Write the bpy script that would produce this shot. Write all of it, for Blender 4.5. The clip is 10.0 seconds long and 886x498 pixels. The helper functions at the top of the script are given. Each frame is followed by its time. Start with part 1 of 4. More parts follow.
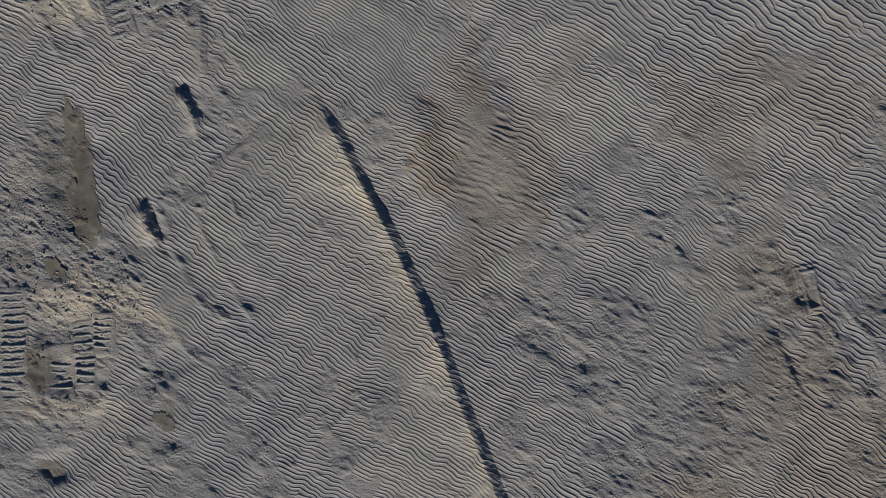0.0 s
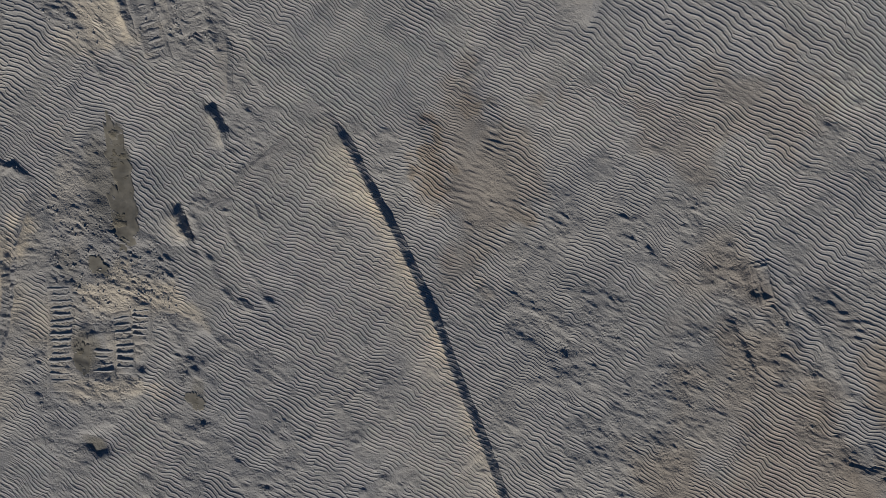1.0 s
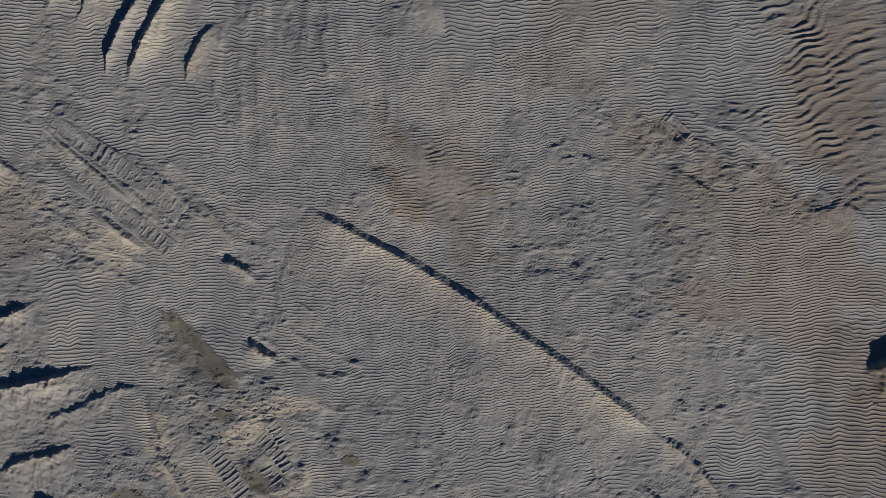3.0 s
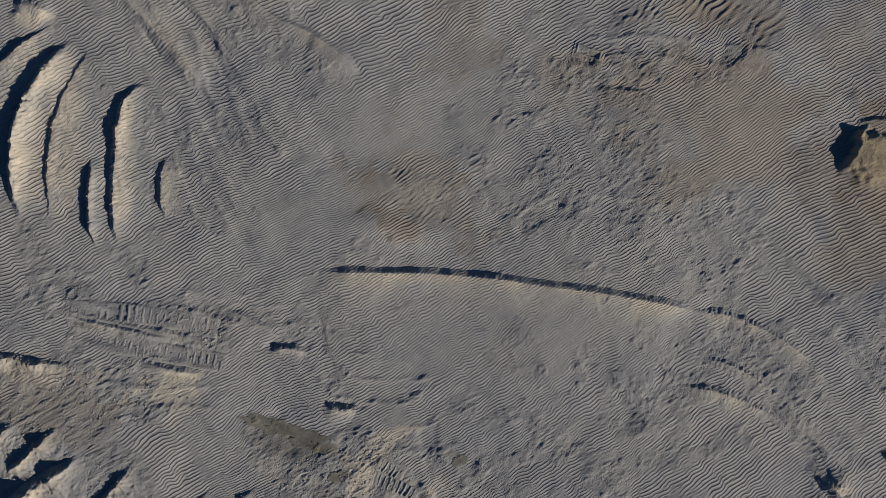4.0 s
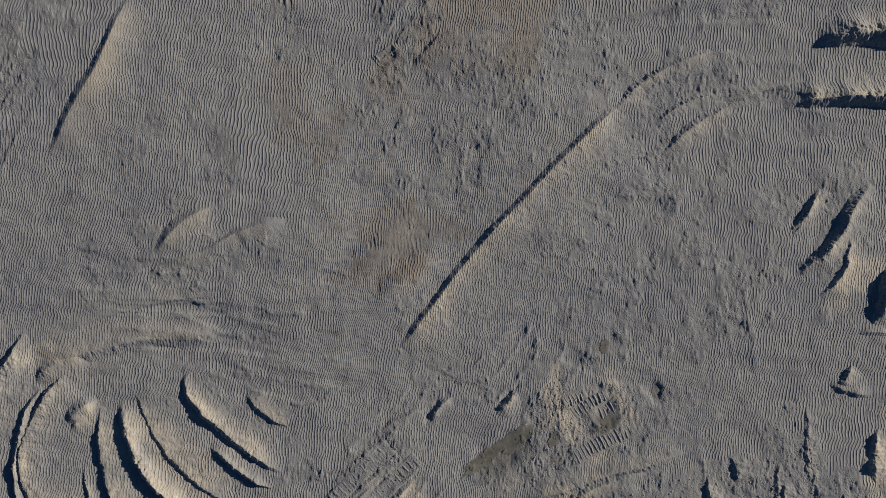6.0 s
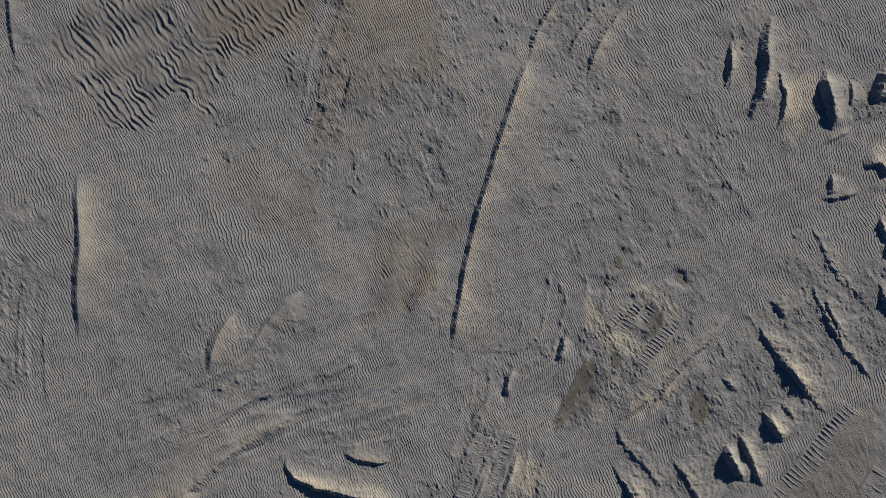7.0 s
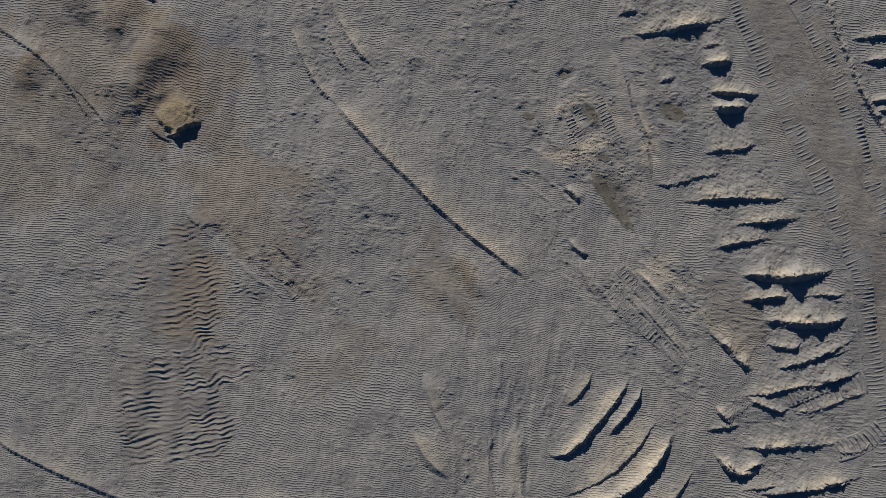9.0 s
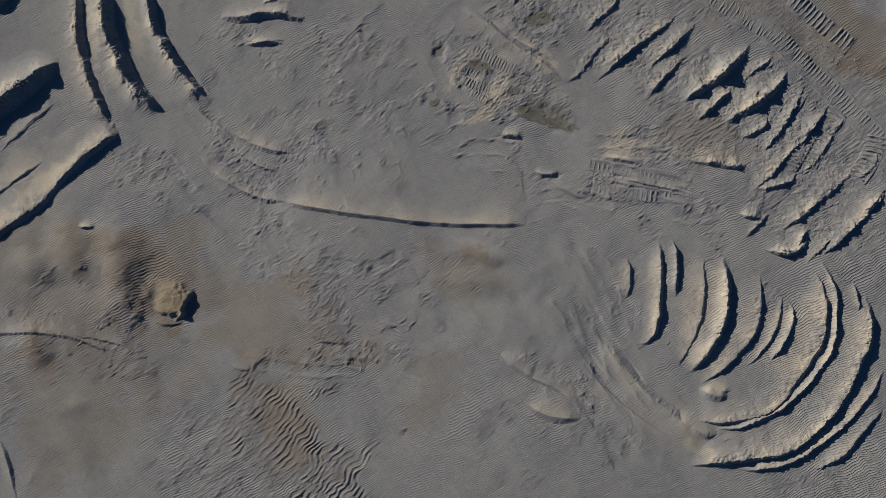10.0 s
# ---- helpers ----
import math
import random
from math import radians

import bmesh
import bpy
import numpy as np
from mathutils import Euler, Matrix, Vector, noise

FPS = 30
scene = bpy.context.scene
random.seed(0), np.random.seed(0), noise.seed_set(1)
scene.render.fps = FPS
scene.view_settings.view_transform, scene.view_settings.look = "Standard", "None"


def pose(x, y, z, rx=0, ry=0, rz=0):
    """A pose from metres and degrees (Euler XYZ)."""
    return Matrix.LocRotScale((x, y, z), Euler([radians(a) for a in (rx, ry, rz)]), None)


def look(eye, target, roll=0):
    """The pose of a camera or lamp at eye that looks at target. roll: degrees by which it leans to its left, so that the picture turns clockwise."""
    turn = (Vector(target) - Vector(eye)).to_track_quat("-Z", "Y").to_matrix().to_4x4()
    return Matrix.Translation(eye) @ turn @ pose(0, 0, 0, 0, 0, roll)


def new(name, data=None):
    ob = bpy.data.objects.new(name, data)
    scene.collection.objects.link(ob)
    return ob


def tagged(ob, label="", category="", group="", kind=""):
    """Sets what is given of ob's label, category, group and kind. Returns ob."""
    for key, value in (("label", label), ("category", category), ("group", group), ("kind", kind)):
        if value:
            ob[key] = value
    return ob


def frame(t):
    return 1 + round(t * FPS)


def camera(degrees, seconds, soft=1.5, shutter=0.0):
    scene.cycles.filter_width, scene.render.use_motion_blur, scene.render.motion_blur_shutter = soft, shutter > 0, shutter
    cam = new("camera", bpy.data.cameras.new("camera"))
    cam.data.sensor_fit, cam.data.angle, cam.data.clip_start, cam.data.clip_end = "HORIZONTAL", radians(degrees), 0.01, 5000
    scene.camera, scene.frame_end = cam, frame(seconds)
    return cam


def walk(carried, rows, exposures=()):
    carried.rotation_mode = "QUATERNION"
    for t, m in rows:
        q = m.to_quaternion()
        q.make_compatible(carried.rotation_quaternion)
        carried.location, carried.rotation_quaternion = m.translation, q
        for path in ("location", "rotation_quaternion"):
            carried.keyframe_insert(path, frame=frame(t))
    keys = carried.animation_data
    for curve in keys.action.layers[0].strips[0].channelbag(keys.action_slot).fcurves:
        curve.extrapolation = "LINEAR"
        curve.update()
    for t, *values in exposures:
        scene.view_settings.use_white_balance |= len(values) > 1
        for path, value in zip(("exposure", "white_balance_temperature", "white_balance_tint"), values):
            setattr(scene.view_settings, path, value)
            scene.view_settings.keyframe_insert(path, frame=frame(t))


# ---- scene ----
cam = camera(71.0, 10.0, soft=0.6)
PATH = [
    (0, 2.646, -3.110, 10.835, 1.30, 1.20, 0.05),
    (0.5, 2.622, -3.144, 11.568, 1.33, 0.95, 0.01),
    (1, 2.651, -3.180, 12.293, 1.38, 0.94, -0.02),
    (1.5, 2.671, -3.185, 13.015, 1.25, 0.97, -0.78),
    (2, 2.689, -3.104, 13.761, 0.63, 1.21, -9.18),
    (2.5, 2.755, -2.978, 14.520, -0.21, 1.44, -22.47),
    (2.7, 2.762, -2.919, 14.786, -0.49, 1.41, -26.79),
    (3.8, 2.436, -2.505, 16.306, -0.95, -0.40, -55.58),
    (4, 2.386, -2.496, 16.590, -0.72, -0.50, -60.83),
    (4.5, 2.233, -2.528, 17.319, 0.04, -0.48, -74.14),
    (5, 2.140, -2.604, 18.033, 0.59, -0.11, -87.75),
    (5.5, 2.035, -2.622, 18.745, 0.93, 0.28, -101.34),
    (5.7, 2.001, -2.628, 19.014, 1.00, 0.45, -106.78),
    (6.8, 2.105, -2.653, 20.596, 0.51, 0.79, -136.22),
    (7, 2.106, -2.657, 20.914, 0.40, 0.84, -141.77),
    (7.5, 2.113, -2.660, 21.676, 0.20, 0.97, -155.46),
    (8, 2.119, -2.604, 22.432, 0.11, 1.00, -170.13),
    (8.5, 2.176, -2.368, 23.227, 0.37, 1.07, -186.86),
    (9, 2.238, -2.092, 24.047, 0.60, 1.37, -204.29),
    (9.5, 2.289, -1.896, 24.871, 0.59, 1.73, -222.78),
    (10, 2.341, -1.722, 25.664, 0.34, 2.20, -241.28),
]
walk(cam, [(t, pose(*p)) for t, *p in PATH], exposures=[(0.0, -0.01), (2.5, -0.03), (5.0, -0.04), (10.0, -0.05)])

# ---- light ----
SUN_AZIMUTH, SUN_HEIGHT = 264.0, 19.0      # where the sun stands, degrees from +x and above the horizon
world = bpy.data.worlds.new("sky")
scene.world = world
world.use_nodes = True
sky = world.node_tree.nodes.new("ShaderNodeTexSky")
sky.sky_type, sky.sun_disc = "NISHITA", False
sky.ozone_density, sky.air_density, sky.dust_density = 10.0, 1.0, 0.3
sky.sun_elevation, sky.sun_rotation = radians(SUN_HEIGHT), radians(90 - SUN_AZIMUTH)
world.node_tree.links.new(sky.outputs[0], world.node_tree.nodes["Background"].inputs[0])
world.node_tree.nodes["Background"].inputs[1].default_value = 0.04
lamp = bpy.data.lights.new("sun", "SUN")
lamp.energy, lamp.angle, lamp.color = 5.0, radians(0.6), (1.0, 0.952, 0.905)
away = Vector((math.cos(radians(SUN_AZIMUTH)) * math.cos(radians(SUN_HEIGHT)), math.sin(radians(SUN_AZIMUTH)) * math.cos(radians(SUN_HEIGHT)), math.sin(radians(SUN_HEIGHT))))
new("sun", lamp).matrix_world = look(away * 60, (0, 0, 0))


# ---- noise and the shape of the ground ----
def lattice(x, y, size, seed):
    """Smooth value noise, -1 to 1, of the given cell size."""
    table = np.random.default_rng(seed).uniform(-1, 1, (256, 256)).astype(np.float32)
    x, y = np.asarray(x) / size + 1000.37, np.asarray(y) / size + 1000.71
    i, j = np.floor(x).astype(int), np.floor(y).astype(int)
    a, b = x - i, y - j
    a, b = a * a * a * (a * (a * 6 - 15) + 10), b * b * b * (b * (b * 6 - 15) + 10)
    i, j, k, l = i & 255, j & 255, (i + 1) & 255, (j + 1) & 255
    return (table[i, j] * (1 - a) + table[k, j] * a) * (1 - b) + (table[i, l] * (1 - a) + table[k, l] * a) * b


def fbm(x, y, size, seed, octaves=4, gain=0.5):
    total, amount = 0.0, 1.0
    for n in range(octaves):
        c, s = math.cos(n * 1.1 + seed), math.sin(n * 1.1 + seed)
        total = total + amount * lattice(c * x - s * y, s * x + c * y, size / 2**n, seed * 7 + n)
        amount *= gain
    return total


def smooth(lo, hi, v):
    t = np.clip((v - lo) / (hi - lo), 0, 1)
    return t * t * (3 - 2 * t)


CREST = radians(-31)                        # the way the ripple crests run
RIPPLE, MID_RIPPLE, BIG_RIPPLE, BROKEN_RIPPLE = 0.072, 0.089, 0.23, 0.13
LEAN = 0.85                                 # how far the ripples lean downwind


def to_uv(x, y):
    return x * math.cos(CREST) + y * math.sin(CREST), -x * math.sin(CREST) + y * math.cos(CREST)


def to_xy(u, v):
    return u * math.cos(CREST) - v * math.sin(CREST), u * math.sin(CREST) + v * math.cos(CREST)


def profile(phase):
    """A ripple: long windward slope, shorter lee side, round crest."""
    p = phase / (2 * math.pi)
    return -0.5 * np.cos(2 * math.pi * (p - LEAN * (1 - np.cos(2 * math.pi * p)) / (2 * math.pi)))


def crests(x, y, wave, seed, turn=0.0):
    """The slowly changing parts of a field of ripples: cycles across it, and a wandering phase as cosine and sine."""
    u, v = to_uv(x, y)
    u, v = u * math.cos(turn) + v * math.sin(turn), -u * math.sin(turn) + v * math.cos(turn)
    s = wave / 0.1
    v = v + 0.42 * lattice(x, y, 6.0, 50) + 0.1 * lattice(x, y, 2.6, 49) + 0.08 * lattice(x, y, 1.6, seed + 1) + 0.04 * s * fbm(u, v / 3, 0.24 * s, seed + 5, 2) + 0.035 * lattice(u, v / 2, 0.5, seed + 6)
    re = fbm(u / 1.1, v, 0.47 * s, seed + 2, 2, 0.4)
    im = fbm(u / 1.1, v, 0.47 * s, seed + 3, 2, 0.4)
    return v / wave, re + 0.12, im, u, v


def ripples(x, y, wave, seed, turn=0.0):
    """Wind ripples with wandering, forking crests."""
    cycles, re, im, u, v = crests(x, y, wave, seed, turn)
    uneven = 0.75 + 0.45 * lattice(u / 2.2, v, 0.3 * wave / 0.1, seed + 4)
    return profile(2 * math.pi * cycles + np.arctan2(im, re)) * uneven * (0.4 + 0.6 * smooth(0.0, 0.3, np.hypot(re, im)))


PALE, HOLLOWS, BROKEN, ROUGH, CRUSHED, MIDDLE, BROWN, TINT, DAMP, PRESSED, SWELL, GROOVES = [], [], [], [], [], [], [], [], [], [], [], []


def spot(x, y, cx, cy, rx, ry, turn, wobble=0.35):
    """1 inside an uneven ellipse, 0 outside."""
    c, s = math.cos(radians(turn)), math.sin(radians(turn))
    a, b = ((x - cx) * c + (y - cy) * s) / rx, (-(x - cx) * s + (y - cy) * c) / ry
    d = np.sqrt(a * a + b * b) + wobble * fbm(x, y, max(0.3, min(rx, ry)), 31, 3)
    return 1 - smooth(0.45, 1.2, d)


def amount(spots, x, y, wobble=0.35):
    total = np.zeros_like(x)
    for cx, cy, rx, ry, turn, a in spots:
        near = np.hypot(x - cx, y - cy) < 1.7 * max(rx, ry)
        if near.any():
            total[near] = np.maximum(total[near], a * spot(x[near], y[near], cx, cy, rx, ry, turn, wobble))
    return total


def along(points, step):
    """A smooth curve through the points: places at even steps, and the way at each."""
    p = np.array(points, float)
    p = np.vstack([2 * p[0] - p[1], p, 2 * p[-1] - p[-2]])
    out = []
    for a, b, c, d in zip(p, p[1:], p[2:], p[3:]):
        for t in np.linspace(0, 1, 24, endpoint=False):
            out.append(0.5 * (2 * b + (c - a) * t + (2 * a - 5 * b + 4 * c - d) * t**2 + (3 * b - a - 3 * c + d) * t**3))
    out = np.array(out + [p[-2]])
    far = np.r_[0, np.cumsum(np.hypot(*np.diff(out, axis=0).T))]
    n = max(3, int(far[-1] / step) + 1)
    where = np.linspace(0, far[-1], n)
    xy = np.c_[np.interp(where, far, out[:, 0]), np.interp(where, far, out[:, 1])]
    way = np.gradient(xy, axis=0)
    return xy, way / np.linalg.norm(way, axis=1)[:, None], where


def swath(x, y, length, width, seed):
    """Streaks along the way the machines drove."""
    c, d = math.cos(radians(62)), math.sin(radians(62))
    return fbm((x * c + y * d) / length, (-x * d + y * c) / width, 1.0, seed, 3)


def remembered(field):
    """Keeps a field's newest answer, for the same places asked again."""
    last = []

    def answer(x, y):
        if not (last and last[0] is x and last[1] is y):
            last[:] = [x, y, field(x, y)]
        return last[2]

    return answer


@remembered
def ruts(x, y):
    """Wheel and track ruts: how far they sink or raise the sand, and how crumbled it is along their edges."""
    z, crumbled = np.zeros_like(x), np.zeros_like(x)
    for pts, width, depth in GROOVES:
        xy, way, far = along(pts, 0.3)
        lo, hi = xy.min(0) - 2.2 * width, xy.max(0) + 2.2 * width
        near = (x > lo[0]) & (x < hi[0]) & (y > lo[1]) & (y < hi[1])
        if not near.any():
            continue
        px, py = x[near], y[near]
        best, place = np.full(px.shape, 1e9), np.zeros(px.shape)
        for k, (p, q) in enumerate(zip(xy, xy[1:])):
            d = q - p
            t = np.clip(((px - p[0]) * d[0] + (py - p[1]) * d[1]) / (d @ d), 0, 1)
            gap = (px - p[0] - t * d[0]) ** 2 + (py - p[1] - t * d[1]) ** 2
            closer = gap < best
            best[closer], place[closer] = gap[closer], (k + t)[closer]
        total = len(xy) - 1
        fade = smooth(0, 0.15, place / total) * smooth(0, 0.15, 1 - place / total) * (0.35 + 0.65 * smooth(-0.5, 0.3, fbm(px, py, 1.3, 47, 2)))
        d = np.sqrt(best) / width + 0.16 * fbm(px, py, 0.3, 44, 3)
        rim = np.exp(-(((d - 1.1) / 0.28) ** 2))
        z[near] += 0.55 * depth * fade * (0.4 * rim - 1 + smooth(0.55, 1.0, d))
        crumbled[near] = np.maximum(crumbled[near], fade * np.maximum(0.75 * rim, 0.4 * (1 - smooth(0.5, 1.0, d))))
    return z, crumbled


def ground_height(x, y):
    x, y = np.asarray(x, float), np.asarray(y, float)
    z = 0.10 * fbm(x, y, 9.0, 5, 2) + 0.022 * fbm(x, y, 1.3, 6, 3, 0.55) + 0.02 * swath(x, y, 4.5, 0.75, 7)
    for cx, cy, rx, ry, turn, h in SWELL:
        near = np.hypot(x - cx, y - cy) < 2.2 * max(rx, ry)
        if near.any():
            c, s = math.cos(radians(turn)), math.sin(radians(turn))
            a, b = ((x[near] - cx) * c + (y[near] - cy) * s) / rx, (-(x[near] - cx) * s + (y[near] - cy) * c) / ry
            z[near] += 0.7 * h * (1 - smooth(0.0, 1.9, np.hypot(a, b) + 0.12 * fbm(x[near], y[near], 0.9, 33, 3)))
    for cx, cy, rx, ry, turn, h in HOLLOWS:
        near = np.hypot(x - cx, y - cy) < 1.7 * max(rx, ry)
        if near.any():
            z[near] -= 0.55 * h * spot(x[near], y[near], cx, cy, 1.25 * rx, 1.25 * ry, turn, 0.3)
    z += ruts(x, y)[0]
    return z


@remembered
def rough_amount(x, y):
    strewn = smooth(0.2, 0.6, fbm(x, y, 0.65, 19, 4, 0.6)) * smooth(-0.3, 0.4, fbm(x, y, 4.0, 20, 2))
    patchy = 0.3 + 0.7 * smooth(-0.35, 0.25, fbm(x, y, 0.55, 18, 3))
    return np.clip(ruts(x, y)[1] * patchy + amount(ROUGH, x, y, 0.9) * patchy + 1.5 * amount(CRUSHED, x, y, 0.5) * (0.7 + 0.3 * patchy) + 0.45 * smooth(0.65, 1.0, swath(x, y, 5.0, 0.8, 17) + 0.3 * fbm(x, y, 0.4, 16, 2)) + 0.55 * strewn, 0, 1)


@remembered
def ripple_amount(x, y):
    """How far fine, middling and large ripples are formed at a place, and how trodden and how wet it is."""
    rough = rough_amount(x, y)
    middle, big = amount(MIDDLE, x, y, 0.9), smooth(0.2, 0.7, amount(BROWN, x, y, 0.7))
    broken = np.maximum(amount(BROKEN, x, y, 0.7), 0.6 * smooth(0.5, 0.85, swath(x, y, 2.2, 0.4, 77))) * (1 - big)
    middle = np.maximum(middle, 0.8 * smooth(0.6, 0.95, swath(x, y, 3.0, 1.0, 15))) * (1 - big)
    middle = np.maximum(middle, smooth(5.2, 8.0, np.hypot((x - 1.0) / 1.2, y + 3.5) + 1.5 * fbm(x, y, 3.0, 12, 2)) * (1 - big))
    calm = 1 - 0.35 * smooth(0.62, 1.0, swath(x, y, 3.0, 0.8, 13) + 0.35 * fbm(x, y, 0.5, 14, 2))
    calm = calm * (1 - 0.5 * smooth(0.5, 1.1, fbm(x, y, 1.1, 35, 4, 0.6)))
    wet = amount(DAMP, x, y, 0.3)
    pressed = amount(PRESSED, x, y, 0.25)
    rough = rough * (1 - 0.85 * pressed)
    loose = (1 - pressed) * (1 - smooth(0.15, 0.75, rough)) * (1 - smooth(0.1, 0.45, wet))
    return smooth(0.1, 0.7, loose * calm * (1 - big * 0.75) * (1 - middle) * (1 - 0.7 * broken)), smooth(0.1, 0.7, middle * loose * calm * (1 - 0.7 * broken)), big * loose, broken * (1 - wet), rough, wet


def relief(x, y):
    """The small forms: ripples where the sand is loose, lumps where it is trodden or driven over."""
    fine, middle, big, broken, rough, wet = ripple_amount(x, y)
    z = 0.0068 * ripples(x, y, RIPPLE, 51) * fine + 0.0085 * ripples(x, y, MID_RIPPLE, 61) * middle + 0.042 * ripples(x, y + 0.08 * fbm(x, y, 0.5, 78, 3), BIG_RIPPLE, 71, radians(18)) * big * (0.75 + 0.5 * lattice(x, y, 0.45, 72))
    u, v = to_uv(x, y)
    bent = v + 0.09 * fbm(u, v, 0.35, 73, 2)
    z += 0.017 * ripples(*to_xy(u, bent), BROKEN_RIPPLE, 75, radians(6)) * broken * smooth(-0.5, 0.5, fbm(u / 1.5, v, 0.3, 74, 2) + 0.15)
    lumps = fbm(u / 1.8, v, 0.1, 23, 3, 0.8)
    curled = v + 0.07 * fbm(u, v, 0.24, 21, 2)
    z += rough * (0.01 * np.abs(lumps) + 0.005 * lumps - 0.005 + 0.011 * ripples(*to_xy(u, curled), 0.125, 81, radians(-8)) * smooth(-0.5, 0.4, fbm(u / 1.4, v, 0.4, 82, 2))) * (1 - wet * 0.7)
    z += wet * 0.024 * fbm(x, y, 0.3, 93, 4, 0.7)
    z += smooth(0.3, 0.9, rough) * (0.014 * np.abs(fbm(x, y, 0.28, 97, 3, 0.6)) + 0.01 * fbm(x, y, 0.6, 98, 2)) * (1 - wet)
    dents = smooth(0.8, 1.05, fbm(u / 1.5, v, 0.2, 25, 2)) * smooth(0.1, 0.6, fbm(x, y, 1.9, 26, 2))
    pressed = amount(PRESSED, x, y, 0.25)
    z += pressed * (0.007 * fbm(x / 0.22, y / 3.0, 1.0, 99, 3, 0.6) + 0.006 * fbm(x, y, 0.12, 100, 3, 0.7))
    heaps = smooth(0.55, 1.0, fbm(u / 1.4, v, 0.2, 27, 3, 0.6)) * smooth(-0.1, 0.45, fbm(x, y, 1.6, 28, 3))
    z += 0.006 * heaps * (1 - wet) - 0.006 * dents * (1 - wet) + 0.004 * fbm(x, y, 0.15, 24, 3) * (1 - wet)
    return z


# ---- materials ----
def sand_material():
    m = bpy.data.materials.new("sand")
    m.use_nodes = True
    n, l = m.node_tree.nodes, m.node_tree.links
    bsdf = n["Principled BSDF"]
    place = n.new("ShaderNodeNewGeometry").outputs["Position"]

    def tex(scale, detail=4.0, rough=0.6):
        t = n.new("ShaderNodeTexNoise")
        t.inputs["Scale"].default_value, t.inputs["Detail"].default_value, t.inputs["Roughness"].default_value = scale, detail, rough
        l.new(place, t.inputs["Vector"])
        return t.outputs[0]

    def mix(fac, a, b, blend="MIX"):
        x = n.new("ShaderNodeMix")
        x.data_type, x.blend_type = "RGBA", blend
        for socket, value in ((x.inputs[0], fac), (x.inputs[6], a), (x.inputs[7], b)):
            if isinstance(value, (int, float, tuple)):
                socket.default_value = value
            else:
                l.new(value, socket)
        return x.outputs[2]

    def ramp(source, lo, hi):
        r = n.new("ShaderNodeMapRange")
        r.inputs[1].default_value, r.inputs[2].default_value = lo, hi
        l.new(source, r.inputs[0])
        return r.outputs[0]

    def attr(name):
        a = n.new("ShaderNodeAttribute")
        a.attribute_name = name
        return a.outputs["Fac"]

    colour = mix(ramp(tex(0.35), 0.35, 0.65), (0.262, 0.256, 0.243, 1), (0.315, 0.298, 0.264, 1))
    colour = mix(ramp(tex(3.0, 6.0), 0.45, 0.8), colour, (0.335, 0.318, 0.282, 1))
    # warm sunlight of the ridges' sunny slopes put into the colour, and pale sand patches
    colour = mix(attr("sunlit_pale"), colour, (0.54, 0.465, 0.345, 1))
    colour = mix(attr("brown"), colour, (0.258, 0.21, 0.155, 1))
    colour = mix(attr("ochre"), colour, (0.35, 0.28, 0.178, 1))
    colour = mix(attr("damp"), colour, (0.175, 0.157, 0.115, 1))
    colour = mix(0.55, colour, mix(ramp(tex(9.0, 5.0, 0.75), 0.3, 0.7), (0.78, 0.79, 0.82, 1), (1.2, 1.19, 1.17, 1)), "MULTIPLY")
    grain = tex(260.0, 3.0, 0.7)
    colour = mix(0.5, colour, mix(ramp(grain, 0.3, 0.7), (0.72, 0.72, 0.72, 1), (1.25, 1.25, 1.25, 1)), "MULTIPLY")
    l.new(colour, bsdf.inputs["Base Color"])
    bsdf.inputs["Roughness"].default_value = 0.95
    bsdf.inputs["Specular IOR Level"].default_value = 0.15
    def calc(kind, a, b=0.0):
        c = n.new("ShaderNodeMath")
        c.operation = kind
        for socket, value in ((c.inputs[0], a), (c.inputs[1], b)):
            if isinstance(value, (int, float)):
                socket.default_value = value
            else:
                l.new(value, socket)
        return c.outputs[0]

    # the sharp edges of the ripples, in step with those of the mesh
    def edges(tag, height):
        cycle = calc("FRACT", calc("ADD", attr("cycles" + tag), calc("DIVIDE", calc("ARCTAN2", attr("phase_y" + tag), attr("phase_x" + tag)), 2 * math.pi)))
        turn = calc("MULTIPLY", cycle, 2 * math.pi)
        crest = calc("MULTIPLY", calc("COSINE", calc("SUBTRACT", turn, calc("MULTIPLY", calc("SUBTRACT", 1.0, calc("COSINE", turn)), LEAN))), -0.5)
        return calc("MULTIPLY", calc("MULTIPLY", crest, attr("rippled" + tag)), height)

    ridge = n.new("ShaderNodeBump")
    ridge.inputs["Distance"].default_value = 1.0
    l.new(calc("ADD", edges("", 0.0105), edges("_wide", 0.0125)), ridge.inputs["Height"])
    fine = n.new("ShaderNodeBump")
    l.new(ridge.outputs[0], fine.inputs["Normal"])
    fine.inputs["Distance"].default_value, fine.inputs["Strength"].default_value = 0.011, 1.0
    l.new(tex(30.0, 2.5, 0.65), fine.inputs["Height"])
    crumbs = n.new("ShaderNodeBump")
    crumbs.inputs["Distance"].default_value = 0.009
    l.new(attr("rough"), crumbs.inputs["Strength"])
    l.new(tex(11.0, 2.5, 0.6), crumbs.inputs["Height"])
    l.new(fine.outputs[0], crumbs.inputs["Normal"])
    clods = n.new("ShaderNodeTexVoronoi")
    clods.inputs["Scale"].default_value = 19.0
    l.new(place, clods.inputs["Vector"])
    bits = n.new("ShaderNodeBump")
    bits.invert = True
    bits.inputs["Distance"].default_value = 0.02
    l.new(calc("MULTIPLY", attr("rough"), ramp(tex(5.0, 3.0), 0.4, 0.65)), bits.inputs["Strength"])
